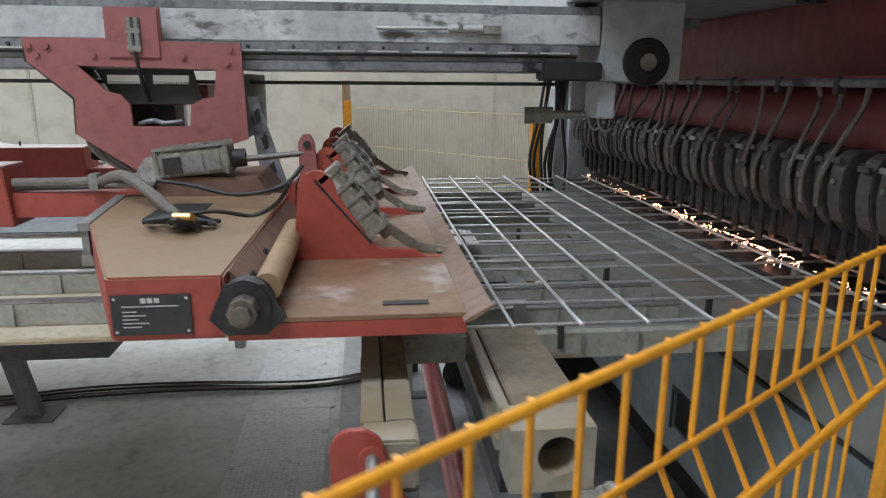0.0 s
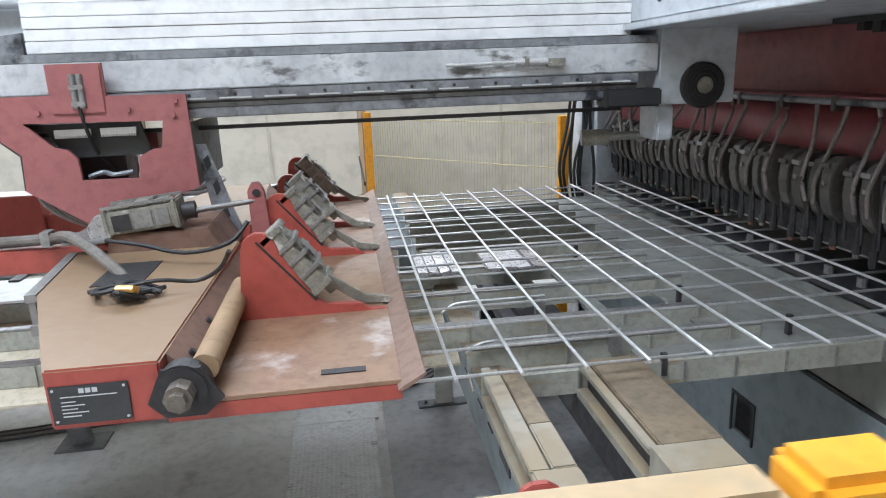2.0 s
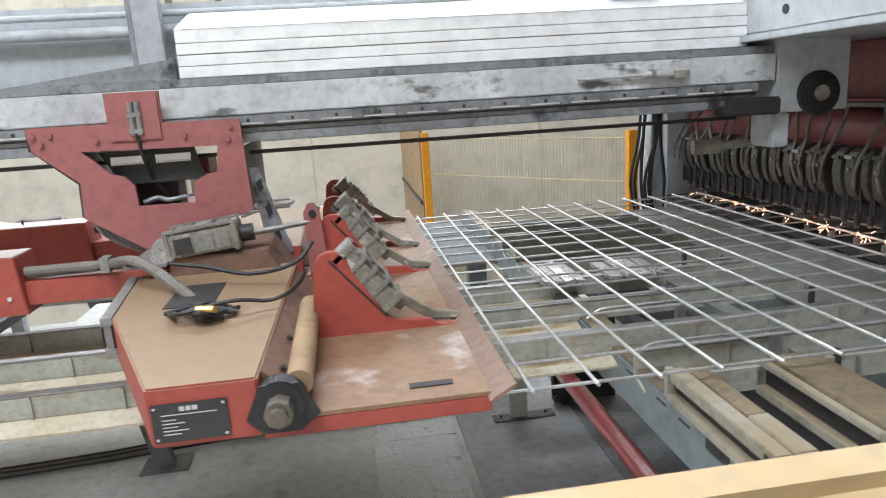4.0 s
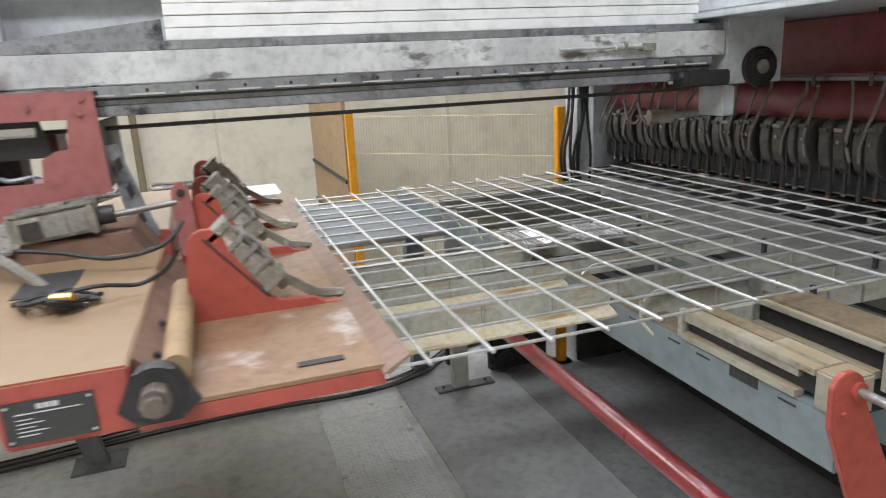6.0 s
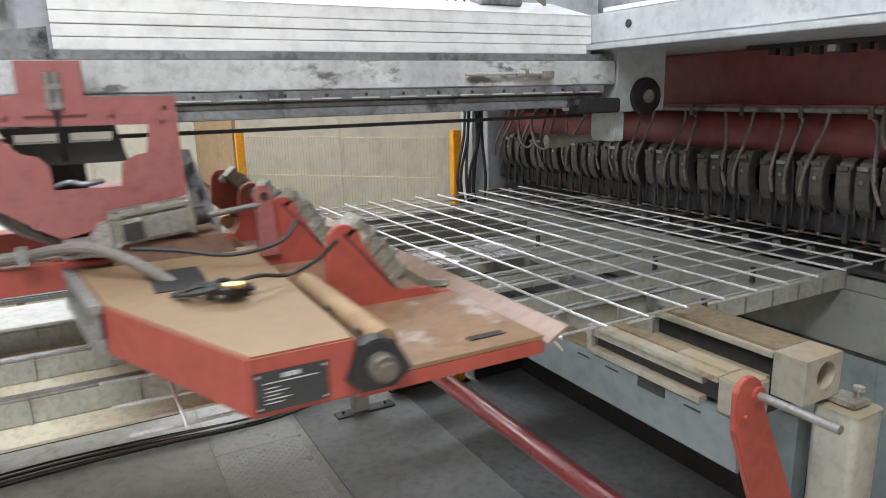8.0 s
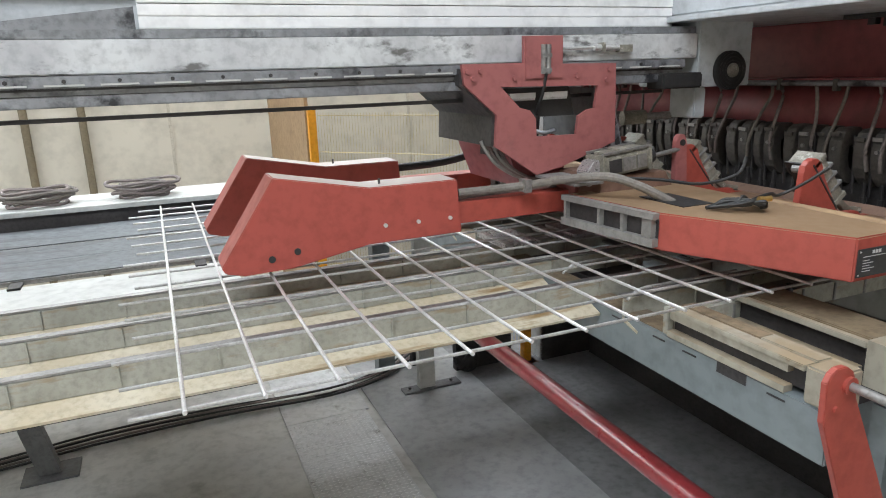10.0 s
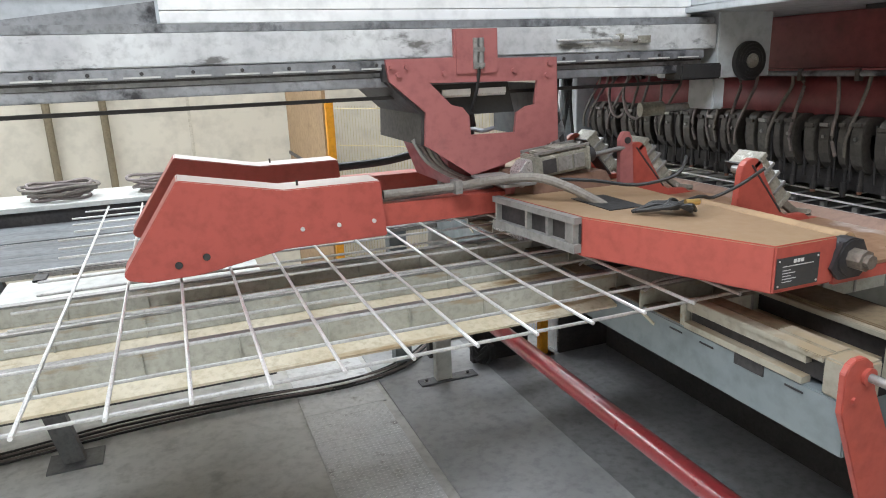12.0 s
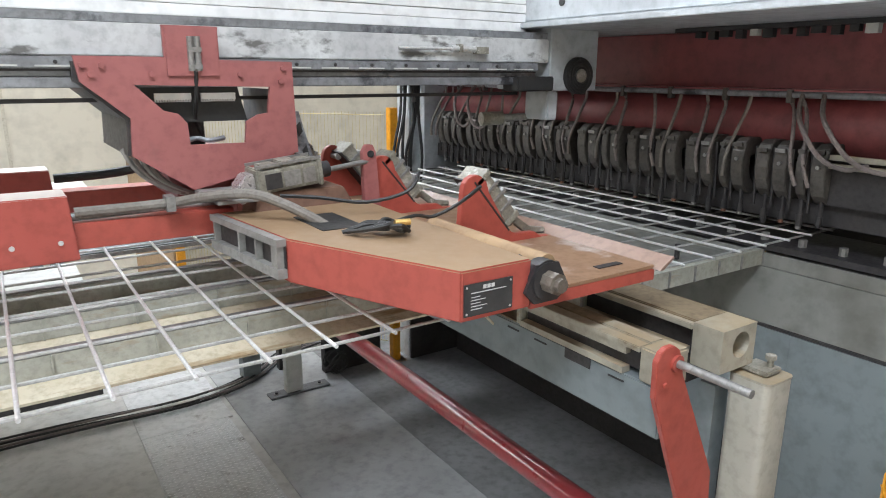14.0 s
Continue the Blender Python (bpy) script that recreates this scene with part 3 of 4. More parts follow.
part("lower_lip", B((0.438, 0.50, -0.25, 0.13, 1.335, 1.355)), M_BEIGE, rail2)
bk = bmesh.new()
hole_pts = [(0.522 + 0.036 * math.cos(a), 1.383 + 0.036 * math.sin(a)) for a in [i * math.pi / 12 for i in range(24)]]
sq = []
for i in range(24):
    a = i * math.pi / 12
    c, s = math.cos(a), math.sin(a)
    m_ = max(abs(c), abs(s))
    sq.append((0.512 + 0.072 * c / m_, 1.376 + 0.058 * s / m_))
for ya, flip in ((-0.36, 1), (-0.272, 0)):
    inn = [bk.verts.new((p[0], ya, p[1])) for p in hole_pts]
    out_ = [bk.verts.new((p[0], ya, p[1])) for p in sq]
    for i in range(24):
        j = (i + 1) % 24
        bk.faces.new((inn[i], inn[j], out_[j], out_[i]))
    if flip:
        i0, o0 = inn, out_
for i in range(24):
    j = (i + 1) % 24
    bk.faces.new((i0[i], i0[j], inn[j], inn[i]))
    bk.faces.new((o0[i], o0[j], out_[j], out_[i]))
part("end_block", bk, M_BEIGE, rail2)
part("block_core", B((0.455, 0.575, -0.275, -0.271, 1.335, 1.43)), M_BLACK, rail2)
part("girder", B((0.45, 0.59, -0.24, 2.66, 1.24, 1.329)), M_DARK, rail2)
part("support", B((0.525, 0.585, -0.30, -0.25, 0, 1.239)), M_BLUEG, rail2)
part("latch", B((0.555, 0.625, -0.42, -0.345, 1.303, 1.317)), M_CLAMP, rail2, bevel=0.003)
part("latch_pin", R(((0.600, -0.40, 1.317), (0.600, -0.40, 1.346), 0.008), ((0.600, -0.40, 1.339), (0.600, -0.40, 1.350), 0.014), seg=10), M_CLAMP, rail2)

col = thing("machine_post", "beige painted square machine post with rounded edges", "post")
PC = (0.583, -0.388)
outline = []
for cx, cy, a0 in ((1, 1, 0), (-1, 1, 90), (-1, -1, 180), (1, -1, 270)):
    for a in (0, 30, 60, 90):
        outline.append((PC[0] + cx * 0.039 + 0.019 * math.cos(radians(a0 + a)), PC[1] + cy * 0.039 + 0.019 * math.sin(radians(a0 + a))))
part("post", PR(outline, 0.015, 1.294, "z"), M_POST, col, smooth=True)
part("cap_plate", PR([(PC[0] + (p - PC[0]) * 1.03, PC[1] + (q - PC[1]) * 1.03) for p, q in outline], 1.2945, 1.3005, "z"), M_BEIGE, col)
part("base_plate", B((0.50, 0.67, -0.47, -0.305, 0, 0.0148)), M_DARK, col)

lever = thing("tilting_lever", "red painted steel lever plate with a steel shaft", "lever")
part("plate", PR([(0.150, 1.435), (0.162, 1.455), (0.178, 1.464), (0.205, 1.464), (0.228, 1.448), (0.240, 1.415), (0.246, 1.385), (0.402, 1.072), (0.412, 0.93), (0.412, 0.52), (0.335, 0.52), (0.330, 0.90), (0.262, 1.072), (0.152, 1.345)], -0.392, -0.376), M_RED, lever, bevel=0.002)
part("shaft", R(((0.215, -0.392, 1.420), (0.215, -0.58, 1.420), 0.010)), M_STEELD, lever, smooth=True)
part("boss", R(((0.215, -0.392, 1.420), (0.215, -0.40, 1.420), 0.020)), M_RED, lever, smooth=True)
part("bolt", R(((0.182, -0.392, 1.372), (0.182, -0.398, 1.372), 0.008), seg=6), M_RED, lever)
part("stay", B((0.335, 0.412, -0.375, -0.31, 0.50, 0.56)), M_DARK, lever)
part("foot", B((0.335, 0.412, -0.372, -0.31, 0.0, 0.499)), M_DARK, lever)
pipe = thing("torsion_pipe", "long glossy dark red painted pipe", "pipe")
M_REDG = mat("glossy_dark_red_paint", (0.33, 0.04, 0.046), 0.30, 0, (0.31, 0.037, 0.042), 3.0, coat=1.0)
M_REDG.node_tree.nodes["Principled BSDF"].inputs["Coat Roughness"].default_value = 0.14
part("tube", R(((0.51, -0.9, 0.62), (0.51, 3.10, 0.62), 0.045), seg=28), M_REDG, pipe, smooth=True)
part("end_cap", R(((0.51, 3.10, 0.62), (0.51, 3.12, 0.62), 0.05), seg=28), M_REDG, pipe)
for y in (3.05, -0.8):
    part("bearing_stand", B((0.47, 0.55, y - 0.03, y + 0.03, 0, 0.572)), M_DARK, pipe)

# ---- outfeed channels ----
def channel(y, x0, x1):
    ch = thing("outfeed_channel", "dirty off-white steel channel carrying the wire mesh", "channel", "outfeed channels", 0, y, 0)
    part("web", B((x0, x1, 0.0, 0.010, 1.335, 1.396)), M_CHANW, ch)
    part("lower_flange", PR([(-0.062, 1.312), (-0.002, 1.333), (0.010, 1.333), (0.010, 1.325), (-0.060, 1.304)], x0, 0.196 if x0 < 0 else x1, "x"), M_CHAN, ch, "beige brown stained lower flange")
    part("upper_flange", B((x0, x1, 0.0, 0.03, 1.398, 1.404)), M_STEELD, ch)
    for k in range(int(min(x1 - x0, 4.6) / 0.24)):
        x = x1 - 0.1 - k * 0.24
        part("rib", B((x, x + 0.005, -0.008, -0.001, 1.335, 1.396)), M_CHANW, ch)
    return ch


for k, y in enumerate((0.50, 0.79, 1.07, 0.32, 1.35, 1.63, 1.91, 2.19)):
    channel(y, -7.0 if k < 3 else 0.197, 1.05)
for x in (-4.4, -2.09, 0.405):
    tie = thing("cross_tie", "dark steel cross member under the outfeed channels", "cross member", "cross members")
    part("bar", B((x, x + 0.05, 0.52, 2.70, 1.262, 1.3035)), M_DARK, tie)

leg = thing("table_leg", "grey steel leg bolted to the floor with a foot plate", "leg", "table legs", 0.43, 2.655, 0)
part("column", B((-0.055, 0.055, -0.03, 0.03, 0.026, 1.2615)), M_WHITE, leg, bevel=0.003)
part("foot_plate", B((-0.17, 0.24, -0.05, 0.045, 0.0125, 0.026)), M_FOOT, leg, bevel=0.003)
for x in (-0.12, 0.18):
    part("washer", R(((x, -0.005, 0.026), (x, -0.005, 0.030), 0.018), seg=10), M_STEELD, leg)
for x in (-0.12, 0.18):
    part("bolt", R(((x, -0.005, 0.030), (x, -0.005, 0.042), 0.011), seg=6), M_DARK, leg)
leg2 = thing("table_leg", "dark grey slanted steel leg with a foot plate", "leg", "table legs", -1.80, 2.64, 0)
part("column", PR([(-0.06, 0.012), (0.05, 0.012), (-0.20, 1.26), (-0.31, 1.26)], -0.03, 0.03), M_FOOT, leg2)
part("foot_plate", B((-0.14, 0.14, -0.10, 0.10, 0, 0.012)), M_FOOT, leg2)

# floor plates and cables
tread = thing("floor_plate", "diamond tread steel cover plate in the floor", "floor plate")
part("sheet", B((-0.53, -0.03, -0.5, 2.55, 0.0, 0.014)), M_TREAD, tread)
tb = bmesh.new()
for i in range(19):
    for j in range(66):
        x, y = -0.515 + i * 0.026, 0.82 + j * 0.026
        a = 0.6 if (i + j) % 2 else -0.6
        c, q = math.cos(a), math.sin(a)
        v = [tb.verts.new((x + u * c - w * q, y + u * q + w * c, z)) for u, w, z in ((-0.0115, 0, 0.0142), (0, -0.0036, 0.0142), (0.0115, 0, 0.0142), (0, 0.0036, 0.0142), (0, 0, 0.0178))]
        for k in range(4):
            tb.faces.new((v[k], v[(k + 1) % 4], v[4]))
tr_ = part("tread_pattern", tb, M_STUD, tread)
tr_["kind"] = "stuff"
tread2 = thing("floor_plate", "smaller tread plate lying under the outfeed channels", "floor plate")
part("sheet", B((-0.53, -0.005, 2.56, 3.5, 0.0, 0.011)), M_TREAD, tread2)
cab = thing("floor_cables", "bundle of black cables lying across the floor", "cable")
rng = random.Random(3)
for k in range(5):
    o = 0.03 * k
    part("cable", TU([(-6.0, 2.55 + o, 0.02), (-2.6, 2.72 + o, 0.02), (-1.6, 2.84 + o * 1.2 + rng.uniform(-0.02, 0.02), 0.02), (-0.9, 2.84 + o, 0.03), (-0.2, 2.80 + o + rng.uniform(-0.03, 0.03), 0.03), (0.25, 2.92 + o, 0.03), (0.6, 3.2 + o, 0.03), (0.9, 3.3, 0.03)], r=0.0075, seg=6), M_HOSE if k % 2 else M_BLACK, cab, smooth=True)
coil = thing("wire_coil", "small tangled coil of thin black wire", "coil")
coil.location = (0.78, 2.75, 0.11)
rng = random.Random(8)
for k in range(12):
    tilt = Euler((rng.uniform(0, 3), rng.uniform(0, 3), rng.uniform(0, 3)))
    pts = [tilt.to_matrix() @ Vector((0.085 * math.cos(a), 0.085 * math.sin(a), 0)) for a in [i * math.pi / 5 for i in range(11)]]
    part("loop", TU([(p.x, p.y, p.z) for p in pts], r=0.004, seg=5), M_BLACK, coil)

# ---- far side ----
def fence_post(x, y):
    po = thing("fence_post", "yellow painted square steel fence post", "fence post", "fence posts", x, y, 0)
    part("post", B((-0.03, 0.03, -0.03, 0.03, 0.01, 1.83)), M_YEL, po, bevel=0.004)
    part("foot", B((-0.07, 0.07, -0.07, 0.07, 0, 0.01)), M_YEL, po)
    return po


fence_post(0.09, 4.03)
fence_post(1.255, 2.75)
fp = thing("mesh_fence", "yellow wire mesh safety fence panel", "fence")
pa, pb = Vector((0.13, 3.99, 0)), Vector((1.22, 2.79, 0))
wb = bmesh.new()
for k in range(64):
    p = pa.lerp(pb, k / 63)
    rod(wb, (p.x, p.y, 0.15), (p.x, p.y, 1.80), 0.0016, 4)
wires = part("wire_grid", wb, mat("pale_yellow_wire", (0.55, 0.45, 0.22), 0.5), fp)
wires["kind"] = "stuff"
for z in (0.15, 0.6, 1.05, 1.12, 1.5, 1.78):
    part("cross_wire", R(((pa.x, pa.y, z), (pb.x, pb.y, z), 0.0035), seg=5), wires.data.materials[0], fp)
board = thing("brown_panel", "brown board panel standing beside the fence post", "board")
part("board", B((0.05, 0.08, 4.08, 5.85, 0.0, 1.98)), M_WOOD, board)
part("batten", B((0.035, 0.049, 4.08, 5.85, 1.25, 1.28)), M_DARK, board)
part("batten", B((0.035, 0.049, 4.08, 5.85, 0.85, 0.88)), M_DARK, board)
for x in (-1.64, -2.11):
    pp = thing("wall_conduit", "dark vertical conduit pipe on the concrete wall", "pipe", "wall conduits", x, 5.93, 0)
    part("pipe", R(((0, 0, 0), (0, 0, 3.2), 0.035), seg=10), mat("rusty_pipe", (0.20, 0.16, 0.10), 0.7), pp, smooth=True)
yp = thing("yellow_column", "yellow painted steel column behind the press", "column")
part("column", B((2.72, 2.82, 4.45, 4.55, 0, 5.9)), M_YEL, yp, bevel=0.005)
ledge = thing("side_bench", "long white steel bench with a dark front along the wall", "bench")
part("top", B((-8.0, -0.55, 3.25, 3.75, 1.33, 1.36)), M_WHITE, ledge, bevel=0.003)
part("front", B((-8.0, -0.55, 3.28, 3.72, 1.12, 1.328)), M_DARK, ledge)
for x in (-5.0, -3.0, -0.8):
    part("leg", B((x, x + 0.08, 3.62, 3.70, 0, 1.118)), M_GREYP, ledge)
for x in (-1.15, -1.75, -2.6):
    cb = thing("cable_bundle", "coiled bundle of grimy black cables on the bench", "cable", "cable bundles", x, 3.45, 1.36)
    rng = random.Random(int(x * 100))
    for k in range(7):
        r0 = rng.uniform(0.09, 0.17)
        pts = [(r0 * 1.3 * math.cos(a), r0 * 0.8 * math.sin(a), 0.012 + 0.014 * k + 0.008 * math.sin(3 * a + k)) for a in [i * math.pi / 6 for i in range(13)]]
        part("loop", TU(pts, r=0.011, seg=6), M_DHOSE if k % 2 else M_HOSE, cb, smooth=True)
wbox = thing("white_box", "low white painted steel box below the outfeed channels", "box")
part("body", B((-1.80, -0.78, 1.25, 2.00, 1.12, 1.24)), M_WHITE, wbox, bevel=0.004)
# added dark block standing for the shadow below the box
part("under_shade", B((-1.78, -0.80, 1.27, 1.98, 0.92, 1.118)), M_DARK, wbox)
for x in (-1.7, -0.95):
    part("strap", B((x, x + 0.05, 1.95, 2.058, 1.2405, 1.250)), M_DARK, wbox)
# black strip added to draw the dark gap between the channels
tray = thing("gap_shade", "flat black strip for the shade between the outfeed channels", "tray")
part("tray", B((-7.0, -0.45, 0.74, 1.04, 1.255, 1.2615)), M_BLACK, tray)
for k, (y, w) in enumerate(((2.06, 0.335), (2.41, 0.32), (2.745, 0.21), (2.97, 0.26))):
    ch = thing("side_rail", "flat blue-grey steel rail beside the outfeed channels", "channel", "side channels", 0, y, 0)
    part("rail", B((-7.0, 0.36, 0, w, 1.232 - 0.004 * (k % 2), 1.2585 - 0.004 * (k % 2))), M_DKRAIL, ch, bevel=0.003)
    part("bright_edge", B((-7.0, 0.36, -0.008, -0.0005, 1.236, 1.2535)), M_STEELD, ch)
motor = thing("fan_motor", "grimy shiny metal motor unit under the mesh", "motor")
part("body", R(((0.55, 2.5, 0.9), (0.95, 2.65, 0.9), 0.11), seg=20), M_STEELD, motor, smooth=True)
part("frame", B((0.72, 1.16, 2.80, 2.86, 0.0, 0.80)), M_DARK, motor)
part("sheet", B((0.35, 1.2, 2.1, 2.4, 0.95, 0.965)), M_STEEL, motor)

endc = thing("end_column", "grey steel column with hanging black cables", "column")
part("column", B((1.36, 1.50, 2.70, 2.86, 0, 2.5)), M_GREYP, endc, bevel=0.004)
rng = random.Random(4)
for k in range(8):
    x = 1.28 + 0.02 * k
    part("cable", TU([(x, 2.66, 2.05), (x - 0.03 + rng.uniform(-0.03, 0.03), 2.60, 1.8), (x - 0.05 + rng.uniform(-0.05, 0.05), 2.62, 1.5), (x, 2.66, 1.2)], r=0.010, seg=6), M_BLACK, endc, smooth=True)

# ---- near fence ----
gate = thing("gate_frame", "pale beige gate top rail with an orange end plate", "gate")
part("top_bar", B((-0.60, 0.004, -1.228, -1.210, 2.020, 2.045)), M_GATE, gate, bevel=0.004)
part("end_plate", B((0.006, 0.034, -1.229, -1.209, 2.015, 2.048)), M_YEL, gate, "orange painted end plate", bevel=0.003)
part("post", B((0.006, 0.034, -1.228, -1.210, 0, 2.014)), M_YEL, gate)
part("post", B((-0.60, -0.58, -1.228, -1.210, 0, 2.019)), M_GATE, gate)
nf = thing("wire_fence", "bright yellow welded wire fence with folded ribs", "fence")
fa, fb = Vector((0.02, -1.165, 0)), Vector((0.83, -0.614, 0))
fd = (fb - fa).normalized()
fn = Vector((fd.y, -fd.x, 0))
L = (fb - fa).length


def fpt(s, off, z):
    p = fa + fd * s + fn * off
    return (p.x, p.y, z)


FOLD = ((0, 1.80), (0, 1.70), (0.03, 1.645), (0, 1.59), (0, 1.15), (0.03, 1.10), (0, 1.05), (0, 0.1))
n_w = int(L / 0.05)
for k in range(n_w + 1):
    bm = bmesh.new()
    for (o0, z0), (o1, z1) in zip(FOLD, FOLD[1:]):
        rod(bm, fpt(k * 0.05, o0, z0), fpt(k * 0.05, o1, z1), 0.0028, 6)
    part("wire", bm, M_YEL, nf)
for o, z, r in ((0.004, 1.797, 0.0042), (0.004, 1.70, 0.0032), (0.034, 1.645, 0.0032), (0.004, 1.59, 0.0032), (0.004, 1.3, 0.0032), (0.004, 1.0, 0.0032), (0.004, 0.5, 0.0032)):
    part("rail_wire", R((fpt(-0.02, o, z), fpt(L, o, z), r), seg=8), M_YEL, nf)
part("post", R((fpt(L + 0.03, 0.03, 0), fpt(L + 0.03, 0.03, 1.85), 0.012)), M_YEL, nf)

# ---- the wire mesh being welded ----
NX, NY, PITCH = 24, 16, 0.15
grid = thing("wire_mesh", "bright welded steel reinforcing wire mesh sheet", "wire mesh")
for i in range(NX):
    part("cross_wire", R(((i * PITCH, 0.0, 1.473), (i * PITCH, 2.33, 1.473), 0.0046), seg=7), M_STEEL, grid, smooth=True)
for j in range(NY):
    y = 0.035 + j * PITCH
    part("line_wire", R(((-0.10 - 0.02 * (j % 3), y, 1.4645), (NX * PITCH + 0.1, y, 1.4645), 0.0044), seg=7), M_LINE, grid, smooth=True)

# ---- the mesh puller carriage (place as at its reference stop) ----
car = thing("puller_carriage", "red mesh puller carriage hanging from the gantry beam", "machine carriage")
plate = [(-0.51, 2.10), (-0.27, 2.10), (-0.27, 2.19), (-0.11, 2.19), (-0.11, 2.093), (0.122, 2.09), (0.13, 1.80), (-0.10, 1.725), (-0.215, 1.70), (-0.385, 1.815), (-0.378, 1.925), (-0.50, 2.03)]
win = [(-0.36, 2.02), (0.045, 2.012), (0.033, 1.93), (0.0, 1.925), (-0.038, 1.905), (-0.046, 1.838), (-0.217, 1.84), (-0.22, 1.905), (-0.245, 1.935), (-0.285, 1.945)]


def framed(outer, inner, y0, y1):
    """A plate with one window: outer and inner outlines, joined by matching nearest corners."""
    bm = bmesh.new()
    for y in (y0, y1):
        o = [bm.verts.new((p[0], y, p[1])) for p in outer]
        i = [bm.verts.new((p[0], y, p[1])) for p in inner]
        es = [bm.edges.new((o[k], o[(k + 1) % len(o)])) for k in range(len(o))]
        es += [bm.edges.new((i[k], i[(k + 1) % len(i)])) for k in range(len(i))]
        bmesh.ops.triangle_fill(bm, use_beauty=True, use_dissolve=False, edges=es)
        if y == y0:
            o0_, i0_ = o, i
    for a, b in ((o0_, o), (i0_, i)):
        for k in range(len(a)):
            bm.faces.new((a[k], a[(k + 1) % len(a)], b[(k + 1) % len(b)], b[k]))
    return bm


part("front_plate", framed(plate, win, 0.885, 0.90), M_REDP, car, "faded red steel plate with a shaped window")
part("side_plate", PR([(0.90, 2.03), (0.90, 2.085), (1.38, 2.085), (1.38, 2.03)], -0.515, -0.50, "x"), M_DARK, car)
part("end_plate", PR([(0.90, 1.80), (0.90, 2.0), (1.38, 2.0), (1.38, 1.80)], 0.112, 0.122, "x"), M_DKRAIL, car)
part("slant_plate", PR([(-0.50, 2.03), (-0.378, 1.925), (-0.383, 1.815), (-0.395, 1.815), (-0.39, 1.92), (-0.51, 2.03)], 0.90, 1.38), M_DARK, car)
part("rack_frame", PR([(-0.345, 2.03), (-0.045, 2.03), (-0.030, 1.965), (-0.015, 1.905), (-0.27, 1.905), (-0.30, 1.95)], 0.950, 0.962), M_BLACK, car, "black frame behind the plate window")
for x0, n in ((-0.297, 14), (-0.160, 14)):
    part("gear_rack", B((x0, x0 + 0.108, 0.940, 0.949, 1.974, 1.994)), M_ALU, car)
    for k in range(n):
        part("rack_tooth", B((x0 + k * 0.0078, x0 + 0.0042 + k * 0.0078, 0.940, 0.949, 1.967, 1.9735)), M_ALU, car)
part("inner_block", B((-0.31, -0.02, 1.05, 1.20, 1.90, 1.965)), M_MAROON, car)
part("inner_cheek", B((-0.31, -0.13, 1.05, 1.16, 1.76, 1.899)), M_DARK, car)
part("chain", TU([(-0.22, 0.95, 1.842), (-0.18, 0.97, 1.852), (-0.14, 0.95, 1.845), (-0.09, 0.97, 1.85)], r=0.008), M_GREASE, car)
part("lamp_tube", R(((-0.195, 0.878, 2.16), (-0.195, 0.878, 2.06), 0.010), ((-0.175, 0.878, 2.16), (-0.175, 0.878, 2.06), 0.010)), M_STEELD, car, smooth=True)
part("sub_plate", B((-0.265, -0.115, 0.878, 0.884, 2.045, 2.185)), M_REDP, car, bevel=0.001)
for z in (2.065, 2.115):
    part("clip", B((-0.205, -0.165, 0.868, 0.878, z, z + 0.014)), M_STEELD, car)
part("hanging_cable", TU([(-0.185, 0.875, 2.06), (-0.184, 0.90, 1.99), (-0.18, 0.95, 1.92), (-0.15, 1.0, 1.86)], r=0.006), M_BLACK, car, smooth=True)
for x, z in ((-0.49, 2.075), (-0.44, 2.075), (-0.47, 2.05), (0.09, 2.07), (0.08, 2.03), (-0.31, 2.05), (-0.05, 2.05)):
    part("bolt", R(((x, 0.885, z), (x, 0.876, z), 0.009), seg=6), M_REDP, car)

# central box and the two side arms, mirrored about the middle of the beam
MID = 1.165


def my(y, s):
    return y if s > 0 else 2 * MID - y


def ybox(x0, x1, y0, y1, z0, z1, s):
    a, b = sorted((my(y0, s), my(y1, s)))
    return B((x0, x1, a, b, z0, z1))


part("rear_mast", B((-0.263, -0.167, 1.305, 1.35, 1.80, 2.95)), M_MAST, car, "lavender-grey painted upright behind the beam", bevel=0.003)
part("mast_chain", B((-0.281, -0.264, 1.308, 1.335, 1.85, 2.94)), M_GREASE, car)
part("hanger", PR([(-0.30, 1.80), (-0.02, 1.80), (-0.07, 1.645), (-0.24, 1.645)], 0.96, 1.40), M_MAROON, car)
# the arm group is drawn at the size of the mesh and seated a little higher and nearer
ARM = Matrix.Translation((-0.149, -0.178, 0.290)) @ Matrix.Scale(0.86, 4)


TAB = Matrix.Translation((-0.105, -0.102, 0.166)) @ Matrix.Scale(0.92, 4)


def tab(name, bm, material, parent, label="", bevel=0.0, smooth=False):
    bmesh.ops.transform(bm, matrix=TAB, verts=bm.verts)
    return part(name, bm, material, parent, label, bevel, smooth)


def arm(name, bm, material, parent, label="", bevel=0.0, smooth=False):
    bmesh.ops.transform(bm, matrix=ARM, verts=bm.verts)
    return part(name, bm, material, parent, label, bevel, smooth)


